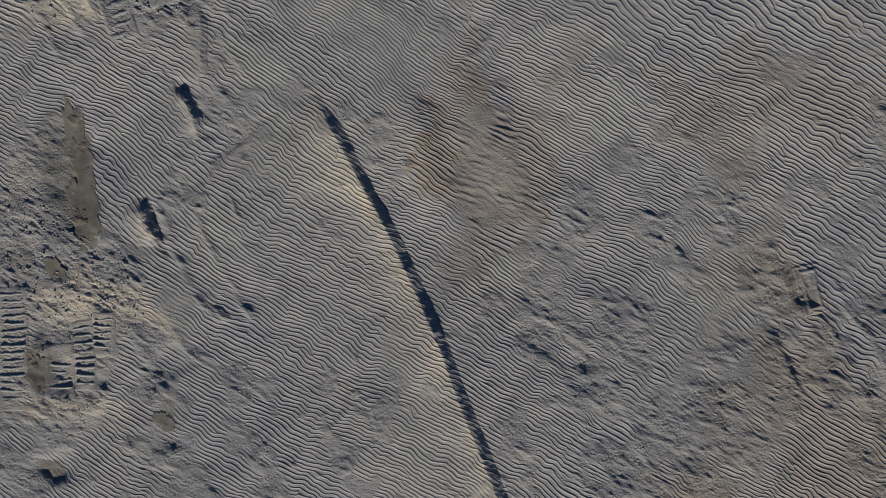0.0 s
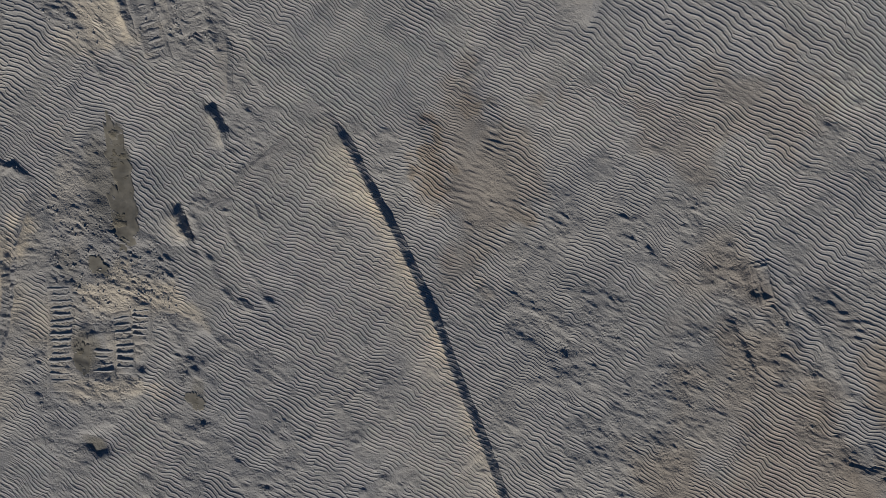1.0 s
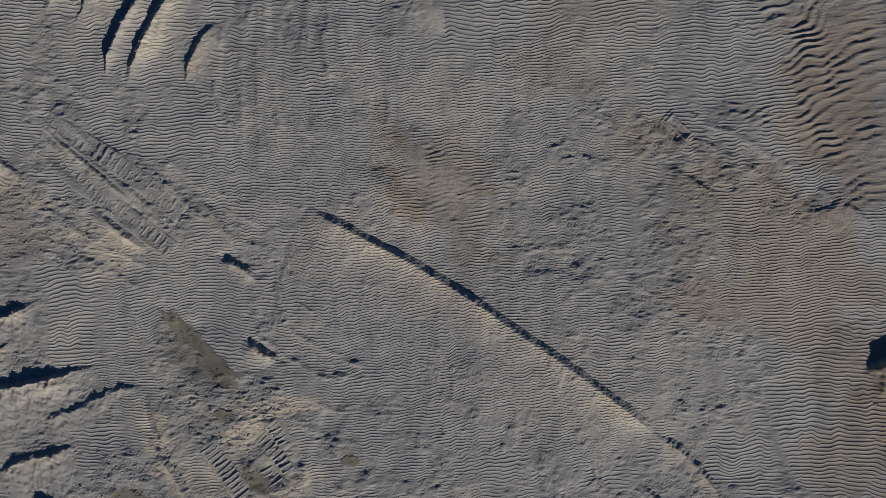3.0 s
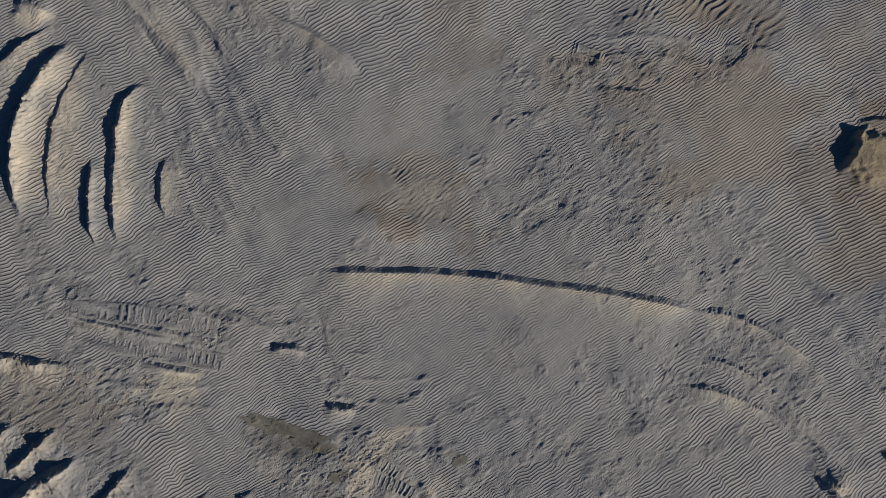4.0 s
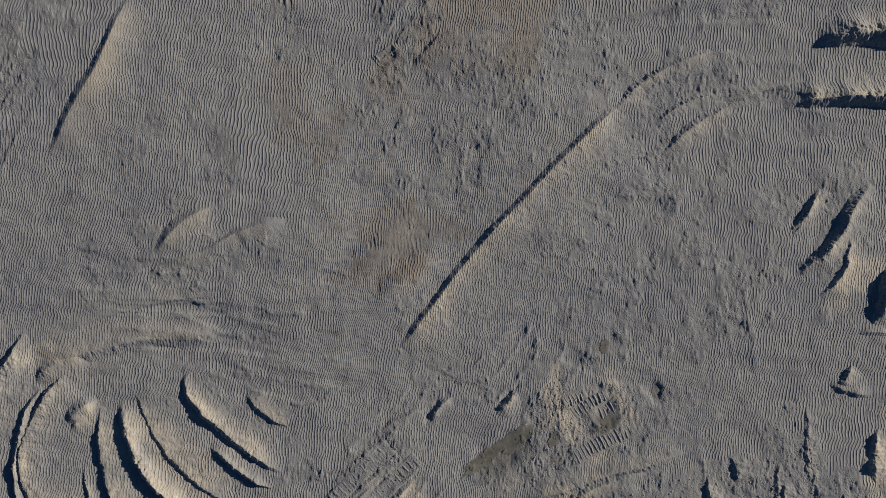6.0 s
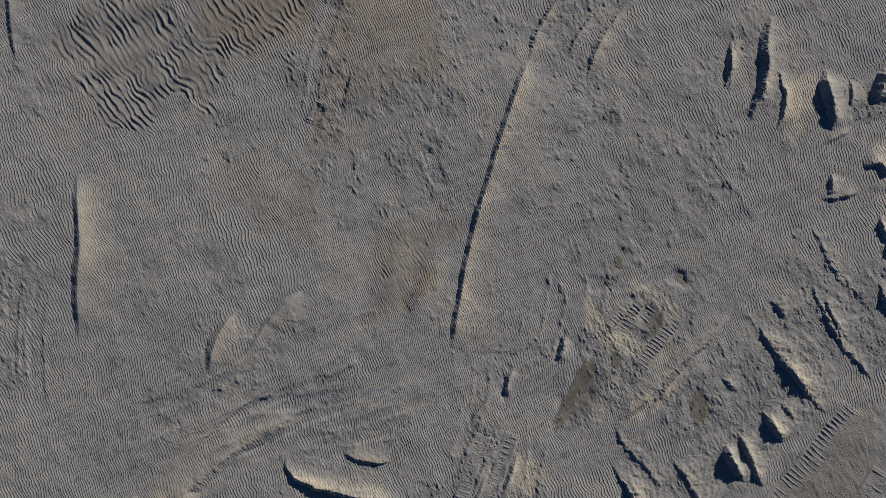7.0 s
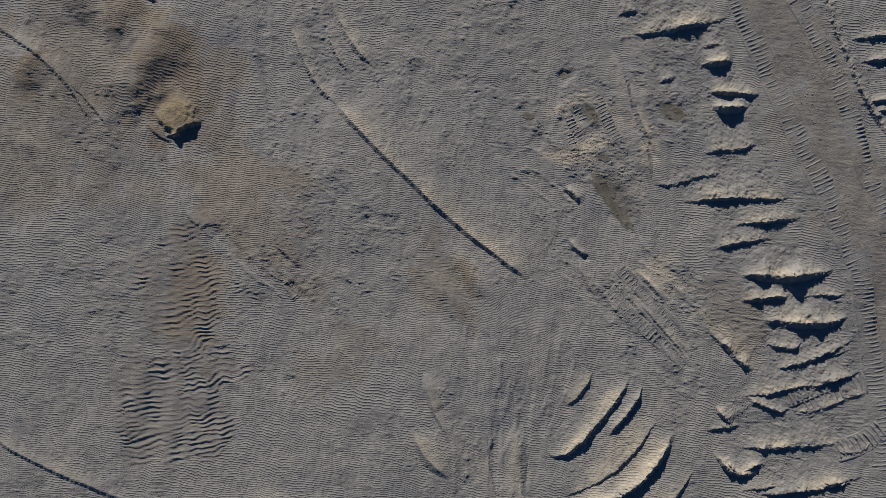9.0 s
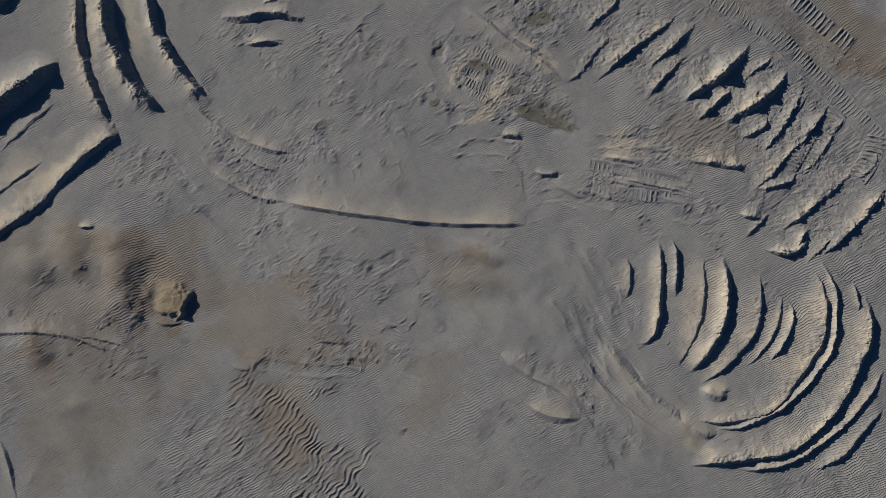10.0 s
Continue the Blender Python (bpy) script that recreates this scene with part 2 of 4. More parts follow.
    l.new(calc("ADD", clods.outputs["Distance"], calc("MULTIPLY", tex(45.0, 3.0, 0.7), 0.8)), bits.inputs["Height"])
    l.new(crumbs.outputs[0], bits.inputs["Normal"])
    l.new(bits.outputs[0], bsdf.inputs["Normal"])
    return m


SAND = sand_material()


def sheet(name, x, y, z, masks=(), smooth_shade=True):
    """A grid of quads from arrays of rows and columns."""
    rows, cols = x.shape
    k = np.arange(rows * cols).reshape(rows, cols)
    quads = np.stack([k[:-1, :-1], k[:-1, 1:], k[1:, 1:], k[1:, :-1]], -1).reshape(-1, 4)
    if np.cross((x[0, 1] - x[0, 0], y[0, 1] - y[0, 0]), (x[1, 0] - x[0, 0], y[1, 0] - y[0, 0])) < 0:
        quads = quads[:, ::-1]
    me = bpy.data.meshes.new(name)
    me.vertices.add(rows * cols)
    me.vertices.foreach_set("co", np.stack([x, y, z], -1).astype(np.float32).ravel())
    me.loops.add(quads.size)
    me.loops.foreach_set("vertex_index", quads.astype(np.int32).ravel())
    me.polygons.add(len(quads))
    me.polygons.foreach_set("loop_start", np.arange(0, quads.size, 4, dtype=np.int32))
    me.polygons.foreach_set("use_smooth", np.full(len(quads), smooth_shade))
    for key, values in masks:
        me.attributes.new(key, "FLOAT", "POINT").data.foreach_set("value", values.astype(np.float32).ravel())
    me.update(calc_edges=True)
    me.materials.append(SAND)
    return me


def sand_masks(x, y, sunlit_pale=None, rough=None, rippled=1.0):
    brown = np.clip(amount(BROWN, x, y, 0.7) * 0.25 + amount(TINT, x, y, 0.8), 0, 1)
    fine, wide, _, _, trodden, damp = ripple_amount(x, y)
    cycles, px, py, _, _ = crests(x, y, RIPPLE, 51)
    cycles2, px2, py2, _, _ = crests(x, y, MID_RIPPLE, 61)
    return [("brown", brown), ("damp", damp), ("rough", np.maximum(trodden, 0.8 * amount(PRESSED, x, y, 0.25)) if rough is None else rough), ("sunlit_pale", np.clip(amount(PALE, x, y, 0.5) + (0 if sunlit_pale is None else sunlit_pale), 0, 1)),
            ("cycles", cycles), ("phase_x", px), ("phase_y", py), ("rippled", fine * rippled),
            ("cycles_wide", cycles2), ("phase_x_wide", px2), ("phase_y_wide", py2), ("rippled_wide", wide * rippled)]


def clod_mesh(seed, flat=0.45):
    """A crumb of sand about 1 m across, to be scaled down."""
    bm = bmesh.new()
    bmesh.ops.create_icosphere(bm, subdivisions=2, radius=0.5)
    rng = random.Random(seed)
    shift = Vector((rng.uniform(-9, 9), rng.uniform(-9, 9), rng.uniform(-9, 9)))
    for v in bm.verts:
        v.co *= 0.7 + 0.75 * noise.noise(v.co * 2.2 + shift) + 0.25 * noise.noise(v.co * 5 + shift)
        v.co.z *= flat
    me = bpy.data.meshes.new("clod")
    bm.to_mesh(me)
    bm.free()
    me.materials.append(SAND)
    return me


CLODS = [clod_mesh(n) for n in range(9)]


def crumble_off(parent, spots, sizes, seed):
    """Clods lying on a ridge, as its parts."""
    rng = random.Random(seed)
    for (x, y, z), size in zip(spots, sizes):
        clod = new("clod", rng.choice(CLODS))
        clod.parent = parent
        clod.matrix_basis = pose(x, y, z, rng.uniform(-20, 20), rng.uniform(-20, 20), rng.uniform(0, 360)) @ Matrix.Diagonal((size * rng.uniform(0.8, 1.6), size, size * rng.uniform(0.7, 1.0), 1))


def berm(points, wide, height, lumps=0.5, ends=1.0, soft=False, teeth=None, plateau=False, name="sand_ridge", label="", group="bulldozed ridges", category="sand ridge"):
    """A ridge of pushed-up sand with its crest on the line: a long slope towards the sun, a short crumbling one away from it."""
    points = [Vector((*p, 0)) for p in points]
    ahead = points[-1] - points[0]
    if Vector((ahead.y, -ahead.x, 0)).dot(away) > 0:
        points.reverse()
    points = [(p.x, p.y) for p in points]
    xy, way, far = along(points, 0.026)
    soft = soft or group == "drifts"
    heaped = group in ("curved ridges", "spoil ridges")
    height *= 0.62 if group == "drifts" else 0.68 if group == "curved ridges" else 0.64 if heaped else 0.82
    wide, lee = wide * (1.7 if heaped else 1.0 if plateau else 1.35), max(0.12, height * (2.0 if plateau else 2.6 if soft else 1.3))
    left, right = np.linspace(-1, 0, max(9, int(wide / 0.032)))[:-1], np.linspace(0, 1, max(8, int(lee / 0.028)))
    side = np.r_[left, right]
    seed = int(abs(points[0][0] * 37 + points[0][1] * 91)) % 97
    ends = min(max(ends, 0.28 * far[-1]) if heaped else ends, far[-1] * 0.33, 1.3)
    fade = smooth(0, ends, far) * smooth(0, ends, far[-1] - far)
    reach = np.where(side[None, :] < 0, wide, lee) * (0.4 + 0.6 * fade[:, None]) * (1 + 0.2 * lattice(far, far * 0, 0.9, seed)[:, None])
    wander = (0.02 if soft else 0.045) * lumps * fbm(far, far * 0 + 3, 0.12 if soft else 0.25, seed, 3, 0.65) + 0.06 * lattice(far, far * 0, 1.5, seed + 1)
    x = xy[:, :1] + way[:, 1:] * (side * reach + wander[:, None])
    y = xy[:, 1:] - way[:, :1] * (side * reach + wander[:, None])
    crumble = lumps * fbm(x, y, 0.11, seed, 3, 0.7)
    s = side[None, :] + (0.02 if soft else 0.16) * crumble * np.exp(-(((side[None, :] - 0.35) / 0.4) ** 2))
    if teeth is None:
        teeth = 0.0 if soft else 0.2 if heaped else 0.35
    comb = np.abs(fbm(far[:, None] + 0 * side[None, :], side[None, :] * reach * 0.5, 0.1, seed + 7, 3, 0.8)) * (0.6 + 0.5 * lattice(far, far * 0 + 1, 0.6, seed + 8)[:, None])
    s = s - teeth * (comb - 0.35) * np.exp(-(((side[None, :] - 0.25) / 0.3) ** 2))
    up = np.clip(1 + s, 0, 1)
    down = np.clip(1 - s, 0, 1)
    crest = 1.05 - np.sqrt((1 - up) ** 2 + 0.05**2)
    sunny = 0.5 * crest + 0.5 * crest**9 if plateau else 0.2 * crest + 0.8 * crest**3.4 if heaped else 0.3 * crest + 0.7 * crest**2.6
    shape = np.where(s < 0, sunny, 0.55 * down + 0.45 * down * down * (3 - 2 * down))
    high = height * fade * (1 + (0.45 if group == "spoil ridges" else 0.08 if soft else 0.25) * fbm(far, far * 0, 0.8 if group == "spoil ridges" else 1.4, seed + 3, 3))
    z = shape * high[:, None] * (1 + (0.3 if group == "spoil ridges" else 0.06 if soft else 0.14) * fbm(x, y, 0.5, seed + 4, 4, 0.6))
    loose = np.exp(-(((side[None, :] - 0.15) / 0.3) ** 2)) * fade[:, None] * lumps
    z = z + loose * (0.05 if soft else 0.16) * height * np.abs(crumble)
    if heaped:
        spoiled = 1.0 if group == "spoil ridges" else 0.45
        z = z + spoiled * shape**0.5 * fade[:, None] * (0.016 * fbm(x, y, 0.22, seed + 11, 4, 0.7) + 0.02 * np.abs(fbm(x, y, 0.1, seed + 12, 3, 0.6)) - 0.008)
    edge = smooth(0, 0.16, 1 - np.abs(side))[None, :] * smooth(0, 0.12, fade)[:, None]
    z = z + ground_height(x, y) + relief(x, y) * (1 - (0.15 if plateau else 0.7) * shape) - (0.007 if soft else 0.012) * (1 - edge) + 0.004
    # sun-facing side painted paler towards the crest, as light would brighten it
    sunlit_pale = (1.0 if heaped or plateau else 0.8) * up ** (7.0 if plateau else 3.6 if group == "spoil ridges" else 3.0 if heaped else 1.6) * (side[None, :] < 0.1) * fade[:, None] * min(1.0, height / 0.1) * (0.7 + 0.6 * lattice(x, y, 0.7, 9))
    rough = np.clip(rough_amount(x, y) * 0.6 + loose * 0.4, 0, 1)
    masks = sand_masks(x, y, np.clip(sunlit_pale, 0, 1), rough, np.clip(1 - (0.15 if plateau else 1.6 if group == "spoil ridges" else 0.8) * shape, 0, 1))
    mid = len(far) // 2
    base = Vector((x[mid, len(left)], y[mid, len(left)], ground_height(x[mid:mid + 1, len(left)], y[mid:mid + 1, len(left)])[0]))
    ob = new(name)
    ob.matrix_world = pose(*base)
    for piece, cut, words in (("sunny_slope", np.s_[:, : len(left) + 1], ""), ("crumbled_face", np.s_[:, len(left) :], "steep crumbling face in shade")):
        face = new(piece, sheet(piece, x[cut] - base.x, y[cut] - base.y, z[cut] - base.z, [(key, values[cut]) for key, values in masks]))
        face.parent = ob
        tagged(face, words)
    rng = random.Random(seed)
    spoil = group == "spoil ridges"
    count = int(far[-1] * (1 + 4 * lumps) * (2.0 if spoil or group == "curved ridges" else 0 if soft else 1))
    picks = [(rng.randrange(int(0.08 * len(far)), max(2, int(0.92 * len(far)))), min(len(side) - 1, int(len(left) + len(right) * abs(rng.gauss(0.0, 0.55))))) for _ in range(count)]
    crumble_off(ob, [(x[i, j] - base.x, y[i, j] - base.y, z[i, j] - base.z) for i, j in picks], [min(0.025 + abs(rng.gauss(0, 0.06 if spoil else 0.03)), 0.5 * height + 0.02) for _ in picks], seed)
    return tagged(ob, label or ("low drifted" if height < 0.14 else "bulldozed") + " grey-beige sand ridge with a crumbling shaded side", category, group)


def mound(cx, cy, rx, ry, turn, height, cut, label):
    """A heap with a flat back and a steep broken face: the face runs across it at the angle cut."""
    n = 120
    a, b = np.meshgrid(np.linspace(-2.2, 2.2, n), np.linspace(-2.2, 2.2, n))
    c, s = math.cos(radians(turn)), math.sin(radians(turn))
    x, y = cx + a * rx * c - b * ry * s, cy + a * rx * s + b * ry * c
    ahead, across = (x - cx) * math.cos(radians(cut)) + (y - cy) * math.sin(radians(cut)), -(x - cx) * math.sin(radians(cut)) + (y - cy) * math.cos(radians(cut))
    face = ahead + 0.1 * fbm(x, y, 0.4, 42, 2, 0.6)
    dome = smooth(-1.9, 0.1, ahead / rx + 0.15 * fbm(x, y, 0.6, 41, 3)) * (1 - smooth(0.45, 1.15, np.abs(across) / ry + 0.2 * fbm(x, y, 0.5, 40, 3))) * (1 - smooth(0.5, 0.72, face / rx))
    z = height * dome * (1 + 0.1 * fbm(x, y, 0.35, 43, 3, 0.5)) + ground_height(x, y) + relief(x, y) * (1 - 0.8 * dome)
    z += 0.004 - 0.03 * smooth(1.9, 2.15, np.maximum(np.abs(a), np.abs(b)))
    masks = dict(sand_masks(x, y, None, 0.5 * smooth(0.02, 0.2, dome), 1 - 0.9 * smooth(0.02, 0.2, dome)))
    masks["ochre"] = smooth(0.15, 0.7, dome)
    return tagged(new("sand_mound", sheet("sand_mound", x, y, z, list(masks.items()))), label, "sand mound", "mounds")


def bar_mesh(seed, length, width, height, slant):
    """One bar of sand left between two lug marks: a low rounded ridge with a bend in the middle."""
    rng = random.Random(seed)
    n, k = 11, 5
    a, b = np.meshgrid(np.linspace(-0.5, 0.5, n), np.linspace(-1, 1, k))
    wob = np.array([rng.uniform(-1, 1) for _ in range(n)])
    x = a * length
    y = b * width / 2 + slant * length * (0.5 - np.abs(a)) + wob[None, :] * width * 0.12
    z = height * (1 - np.abs(b) ** 1.6) * (0.85 + 0.2 * wob[None, ::-1]) * smooth(0, 0.08, 0.5 - np.abs(a)) - 0.012
    flat = np.zeros_like(x)
    return sheet("bar", x, y, z, [("brown", flat), ("damp", flat), ("rough", flat + 0.5), ("sunlit_pale", flat)])


def lug_track(points, width, pitch, depth=0.05, slant=0.07):
    """The print of a machine's track: a pressed strip and the bars of sand that its lugs left standing."""
    xy, way, far = along(points, 0.04)
    side = np.linspace(-1, 1, max(9, int(width / 0.04)))
    x = xy[:, :1] + way[:, 1:] * side * width * 0.6
    y = xy[:, 1:] - way[:, :1] * side * width * 0.6
    inside = smooth(0, 0.2, 1 - np.abs(side))[None, :] * smooth(0, 0.4, far)[:, None] * smooth(0, 0.4, far[-1] - far)[:, None]
    z = ground_height(x, y) + 0.01 + inside * 0.005 * fbm(x, y, 0.13, 84, 3) + relief(x, y) * (1 - 0.85 * inside) - 0.03 * (1 - smooth(0, 0.15, inside))
    z += 0.03 * np.exp(-(((np.abs(side) - 0.88) / 0.08) ** 2))[None, :] * (0.5 + lattice(x, y, 0.4, 85)) * inside**0.3
    ob = new("track_print", sheet("track_print", x, y, z, sand_masks(x, y, None, inside * 0.8, 1 - 0.6 * inside)))
    rng = random.Random(int(pitch * 1000 + len(far)))
    bars = [bar_mesh(n + len(far), width * 0.95, pitch * 0.5, depth, slant) for n in range(5)]
    xb, yb, wb = (np.interp(np.arange(0.2, far[-1] - 0.2, pitch), far, c) for c in (xy[:, 0], xy[:, 1], np.unwrap(np.arctan2(way[:, 1], way[:, 0]))))
    zb = ground_height(xb, yb)
    gone = fbm(xb, yb, 1.1, 86, 2)
    for px, py, pz, turn, lost in zip(xb, yb, zb, wb, gone):
        if lost < 1.2 and rng.random() < 0.96:
            bar = new("bar", rng.choice(bars))
            bar.parent = ob
            bar.matrix_basis = pose(px, py, pz + 0.012 + 0.25 * depth + rng.uniform(-0.006, 0.003), 0, 0, math.degrees(turn) - 90 + rng.uniform(-5, 5)) @ Matrix.Diagonal((rng.uniform(0.85, 1.06), rng.uniform(0.8, 1.15), rng.uniform(0.6, 1.1), 1))
    return tagged(ob, "imprint of a digger's crawler track with cross bars in damp sand", "track mark", "crawler track prints")


def mud_material():
    m = SAND.copy()
    m.name = "mud"
    n, l = m.node_tree.nodes, m.node_tree.links
    bsdf = n["Principled BSDF"]
    for link in list(bsdf.inputs["Base Color"].links) + list(bsdf.inputs["Normal"].links):
        l.remove(link)
    place = n.new("ShaderNodeNewGeometry").outputs["Position"]
    tone = n.new("ShaderNodeTexNoise")
    tone.inputs["Scale"].default_value, tone.inputs["Detail"].default_value = 5.0, 8.0
    l.new(place, tone.inputs["Vector"])
    ramp = n.new("ShaderNodeValToRGB")
    ramp.color_ramp.elements[0].position, ramp.color_ramp.elements[0].color = 0.35, (0.15, 0.137, 0.106, 1)
    ramp.color_ramp.elements[1].position, ramp.color_ramp.elements[1].color = 0.7, (0.245, 0.225, 0.178, 1)
    l.new(tone.outputs[0], ramp.inputs[0])
    l.new(ramp.outputs[0], bsdf.inputs["Base Color"])
    bump = n.new("ShaderNodeBump")
    bump.inputs["Distance"].default_value = 0.01
    l.new(tone.outputs[0], bump.inputs["Height"])
    l.new(bump.outputs[0], bsdf.inputs["Normal"])
    bsdf.inputs["Roughness"].default_value, bsdf.inputs["Specular IOR Level"].default_value = 0.7, 0.25
    return m


MUD = mud_material()


def mud_patch(cx, cy, rx, ry, turn, label):
    """Fine mud settled in a hollow: a flat skin with an uneven edge."""
    a, r = np.meshgrid(np.linspace(0, 2 * math.pi, 97), np.linspace(0.02, 1, 16))
    edge = 1.25 + 0.5 * fbm(np.cos(a) * 1.5 + cx, np.sin(a) * 1.5 + cy, 0.9, 91, 4, 0.6)
    c, s = math.cos(radians(turn)), math.sin(radians(turn))
    p, q = r * edge * rx * np.cos(a), r * edge * ry * np.sin(a)
    x, y = cx + p * c - q * s, cy + p * s + q * c
    z = ground_height(x, y)
    z = z + 0.006 + 0.002 * fbm(x, y, 0.2, 92, 3) - 0.03 * smooth(0.8, 1.0, r)
    me = sheet("mud_patch", x, y, z, [])
    me.materials[0] = MUD
    ob = new("mud_patch", me)
    return tagged(ob, label, "mud patch", "mud patches")


def rim_print(cx, cy, long, wide, turn, label):
    """The mark of a box pressed into wet sand: a crumbling rim round a rectangle."""
    a, b = np.meshgrid(np.linspace(-0.5, 0.5, 60) * (long + 0.3), np.linspace(-0.5, 0.5, 36) * (wide + 0.3))
    c, s = math.cos(radians(turn)), math.sin(radians(turn))
    x, y = cx + a * c - b * s, cy + a * s + b * c
    d = np.maximum(np.abs(a) - long / 2, np.abs(b) - wide / 2) + 0.02 * fbm(x, y, 0.12, 95, 3)
    out = smooth(0, 0.05, np.minimum((long + 0.3) / 2 - np.abs(a), (wide + 0.3) / 2 - np.abs(b)))
    z = ground_height(x, y) + relief(x, y) * smooth(0.0, 0.08, d) + 0.022 * np.exp(-((d / 0.03) ** 2)) * (1 + 0.4 * fbm(x, y, 0.15, 96, 2)) + 0.01 - 0.025 * (1 - out)
    ob = new("sand_print", sheet("sand_print", x, y, z, sand_masks(x, y, None, 0.6 * out, smooth(0.0, 0.08, d))))
    return tagged(ob, label, "print in sand")


def crumbs(name, count, zones, lo, hi, label, seed):
    """Loose crumbs of sand strewn over some zones, as one mesh."""
    rng = np.random.default_rng(seed)
    bm = bmesh.new()
    bmesh.ops.create_icosphere(bm, subdivisions=1, radius=0.5)
    corners = np.array([v.co for v in bm.verts])
    faces = np.array([[v.index for v in f.verts] for f in bm.faces])
    bm.free()
    pick = rng.integers(0, len(zones), count)
    zone = np.array([z[:5] for z in zones])[pick]
    r, a = np.sqrt(rng.uniform(0, 1.1, count)), rng.uniform(0, 2 * math.pi, count)
    p, q, t = r * np.cos(a) * zone[:, 2], r * np.sin(a) * zone[:, 3], np.radians(zone[:, 4])
    x, y = zone[:, 0] + p * np.cos(t) - q * np.sin(t), zone[:, 1] + p * np.sin(t) + q * np.cos(t)
    keep = rough_amount(x, y) > 0.35
    x, y = x[keep], y[keep]
    n = len(x)
    size = lo + (hi - lo) * rng.uniform(0, 1, n) ** 3
    z = ground_height(x, y) + relief(x, y) + 0.1 * size
    stretch = np.stack([rng.uniform(0.7, 1.5, n), rng.uniform(0.7, 1.1, n), rng.uniform(0.3, 0.6, n)], -1)[:, None, :]
    shape = corners[None] * (1 + 0.5 * rng.uniform(-1, 1, (n, len(corners), 1))) * stretch * size[:, None, None]
    turn = rng.uniform(0, 2 * math.pi, n)
    c, s = np.cos(turn)[:, None], np.sin(turn)[:, None]
    co = np.stack([x[:, None] + shape[..., 0] * c - shape[..., 1] * s, y[:, None] + shape[..., 0] * s + shape[..., 1] * c, z[:, None] + shape[..., 2]], -1)
    tri = (faces[None] + (np.arange(n) * len(corners))[:, None, None]).reshape(-1, 3)
    me = bpy.data.meshes.new(name)
    me.vertices.add(n * len(corners))
    me.vertices.foreach_set("co", co.astype(np.float32).ravel())
    me.loops.add(tri.size)
    me.loops.foreach_set("vertex_index", tri.astype(np.int32).ravel())
    me.polygons.add(len(tri))
    me.polygons.foreach_set("loop_start", np.arange(0, tri.size, 3, dtype=np.int32))
    me.update(calc_edges=True)
    me.materials.append(SAND)
    return tagged(new(name, me), label, "sand crumbs", kind="stuff")



# ---- where the sand is hollow, trodden, brown or damp: x, y, half length, half width, turn, amount ----
SWELL += [(15.91, -13.10, 0.37, 0.29, 93, 0.1), (2.10, -1.36, 0.80, 0.32, -81, 0.19), (3.42, -1.02, 0.76, 0.38, -79, 0.08), (9.9, -14.1, 1.7, 0.8, 40, 0.46), (10.29, -16.12, 0.98, 0.79, 72, 0.34), (11.74, -17.50, 0.82, 0.49, 93, 0.24), (14.6, -15.9, 0.8, 0.6, 60, 0.18), (11.71, -13.74, 1.12, 0.67, 107, 0.18), (9.56, -12.29, 0.73, 0.58, 119, 0.1), (11.24, -11.78, 0.73, 0.66, 85, 0.05), (11.16, -8.11, 0.97, 0.58, 112, 0.08)]
GROOVES += [([(8.36, -4.31), (8.59, -5.37), (9.04, -7.19)], 0.14, 0.022), ([(8.84, -4.02), (9.26, -5.37), (9.79, -6.71)], 0.15, 0.018)]
GROOVES.append(([(2.82, -0.07), (3.69, 1.73), (4.44, 3.72), (5.28, 6.01), (6.22, 8.08), (7.39, 9.76)], 0.28, 0.03))
GROOVES.append(([(1.73, -0.01), (2.87, 2.73), (3.77, 4.92), (4.72, 7.0), (5.78, 8.88)], 0.2, 0.025))
GROOVES.append(([(0.3, 0.67), (1.37, 2.57), (2.53, 4.77), (3.69, 6.96), (4.34, 8.61), (4.48, 10.24)], 0.3, 0.03))
GROOVES.append(([(-0.55, 1.25), (0.73, 3.26), (2.15, 5.47), (3.15, 7.45)], 0.18, 0.025))
GROOVES.append(([(5.0, -15.4), (5.68, -13.64), (6.21, -11.14), (6.74, -8.66), (6.86, -6.42), (6.74, -3.79)], 0.3, 0.03))
GROOVES.append(([(3.3, -18.29), (4.19, -16.4), (5.17, -14.2), (5.94, -12.12), (6.26, -9.75)], 0.3, 0.035))
GROOVES.append(([(1.43, -16.82), (3.04, -14.27), (3.79, -11.65), (3.7, -9.25), (3.2, -7.35)], 0.35, 0.035))
GROOVES.append(([(0.27, -17.18), (2.19, -14.19), (2.85, -11.9), (2.54, -9.34)], 0.3, 0.03))
GROOVES.append(([(6.61, -10.38), (7.32, -7.26), (7.73, -4.59), (7.72, -2.17), (7.6, 0.43)], 0.3, 0.025))
GROOVES.append(([(9.41, -6.65), (8.23, -4.05), (6.42, -1.28), (4.88, 0.53)], 0.3, 0.025))
GROOVES.append(([(10.84, -7.77), (9.64, -4.89), (8.62, -3.3)], 0.25, 0.03))
GROOVES.append(([(-1.07, -8.61), (-0.7, -6.8), (0.51, -5.59), (0.68, -4.43)], 0.25, 0.025))
GROOVES.append(([(-0.79, -10.63), (-3.55, -9.97), (-5.45, -9.4)], 0.3, 0.025))
GROOVES.append(([(-3.17, 0.78), (-3.73, 2.7), (-4.27, 4.61), (-4.61, 5.94)], 0.25, 0.04))
GROOVES.append(([(-2.49, 0.72), (-2.76, 2.74), (-3.21, 4.61), (-3.17, 6.01)], 0.3, 0.04))
GROOVES.append(([(-6.24, -9.1), (-6.03, -6.54), (-5.8, -4.48), (-5.49, -2.23)], 0.35, 0.035))
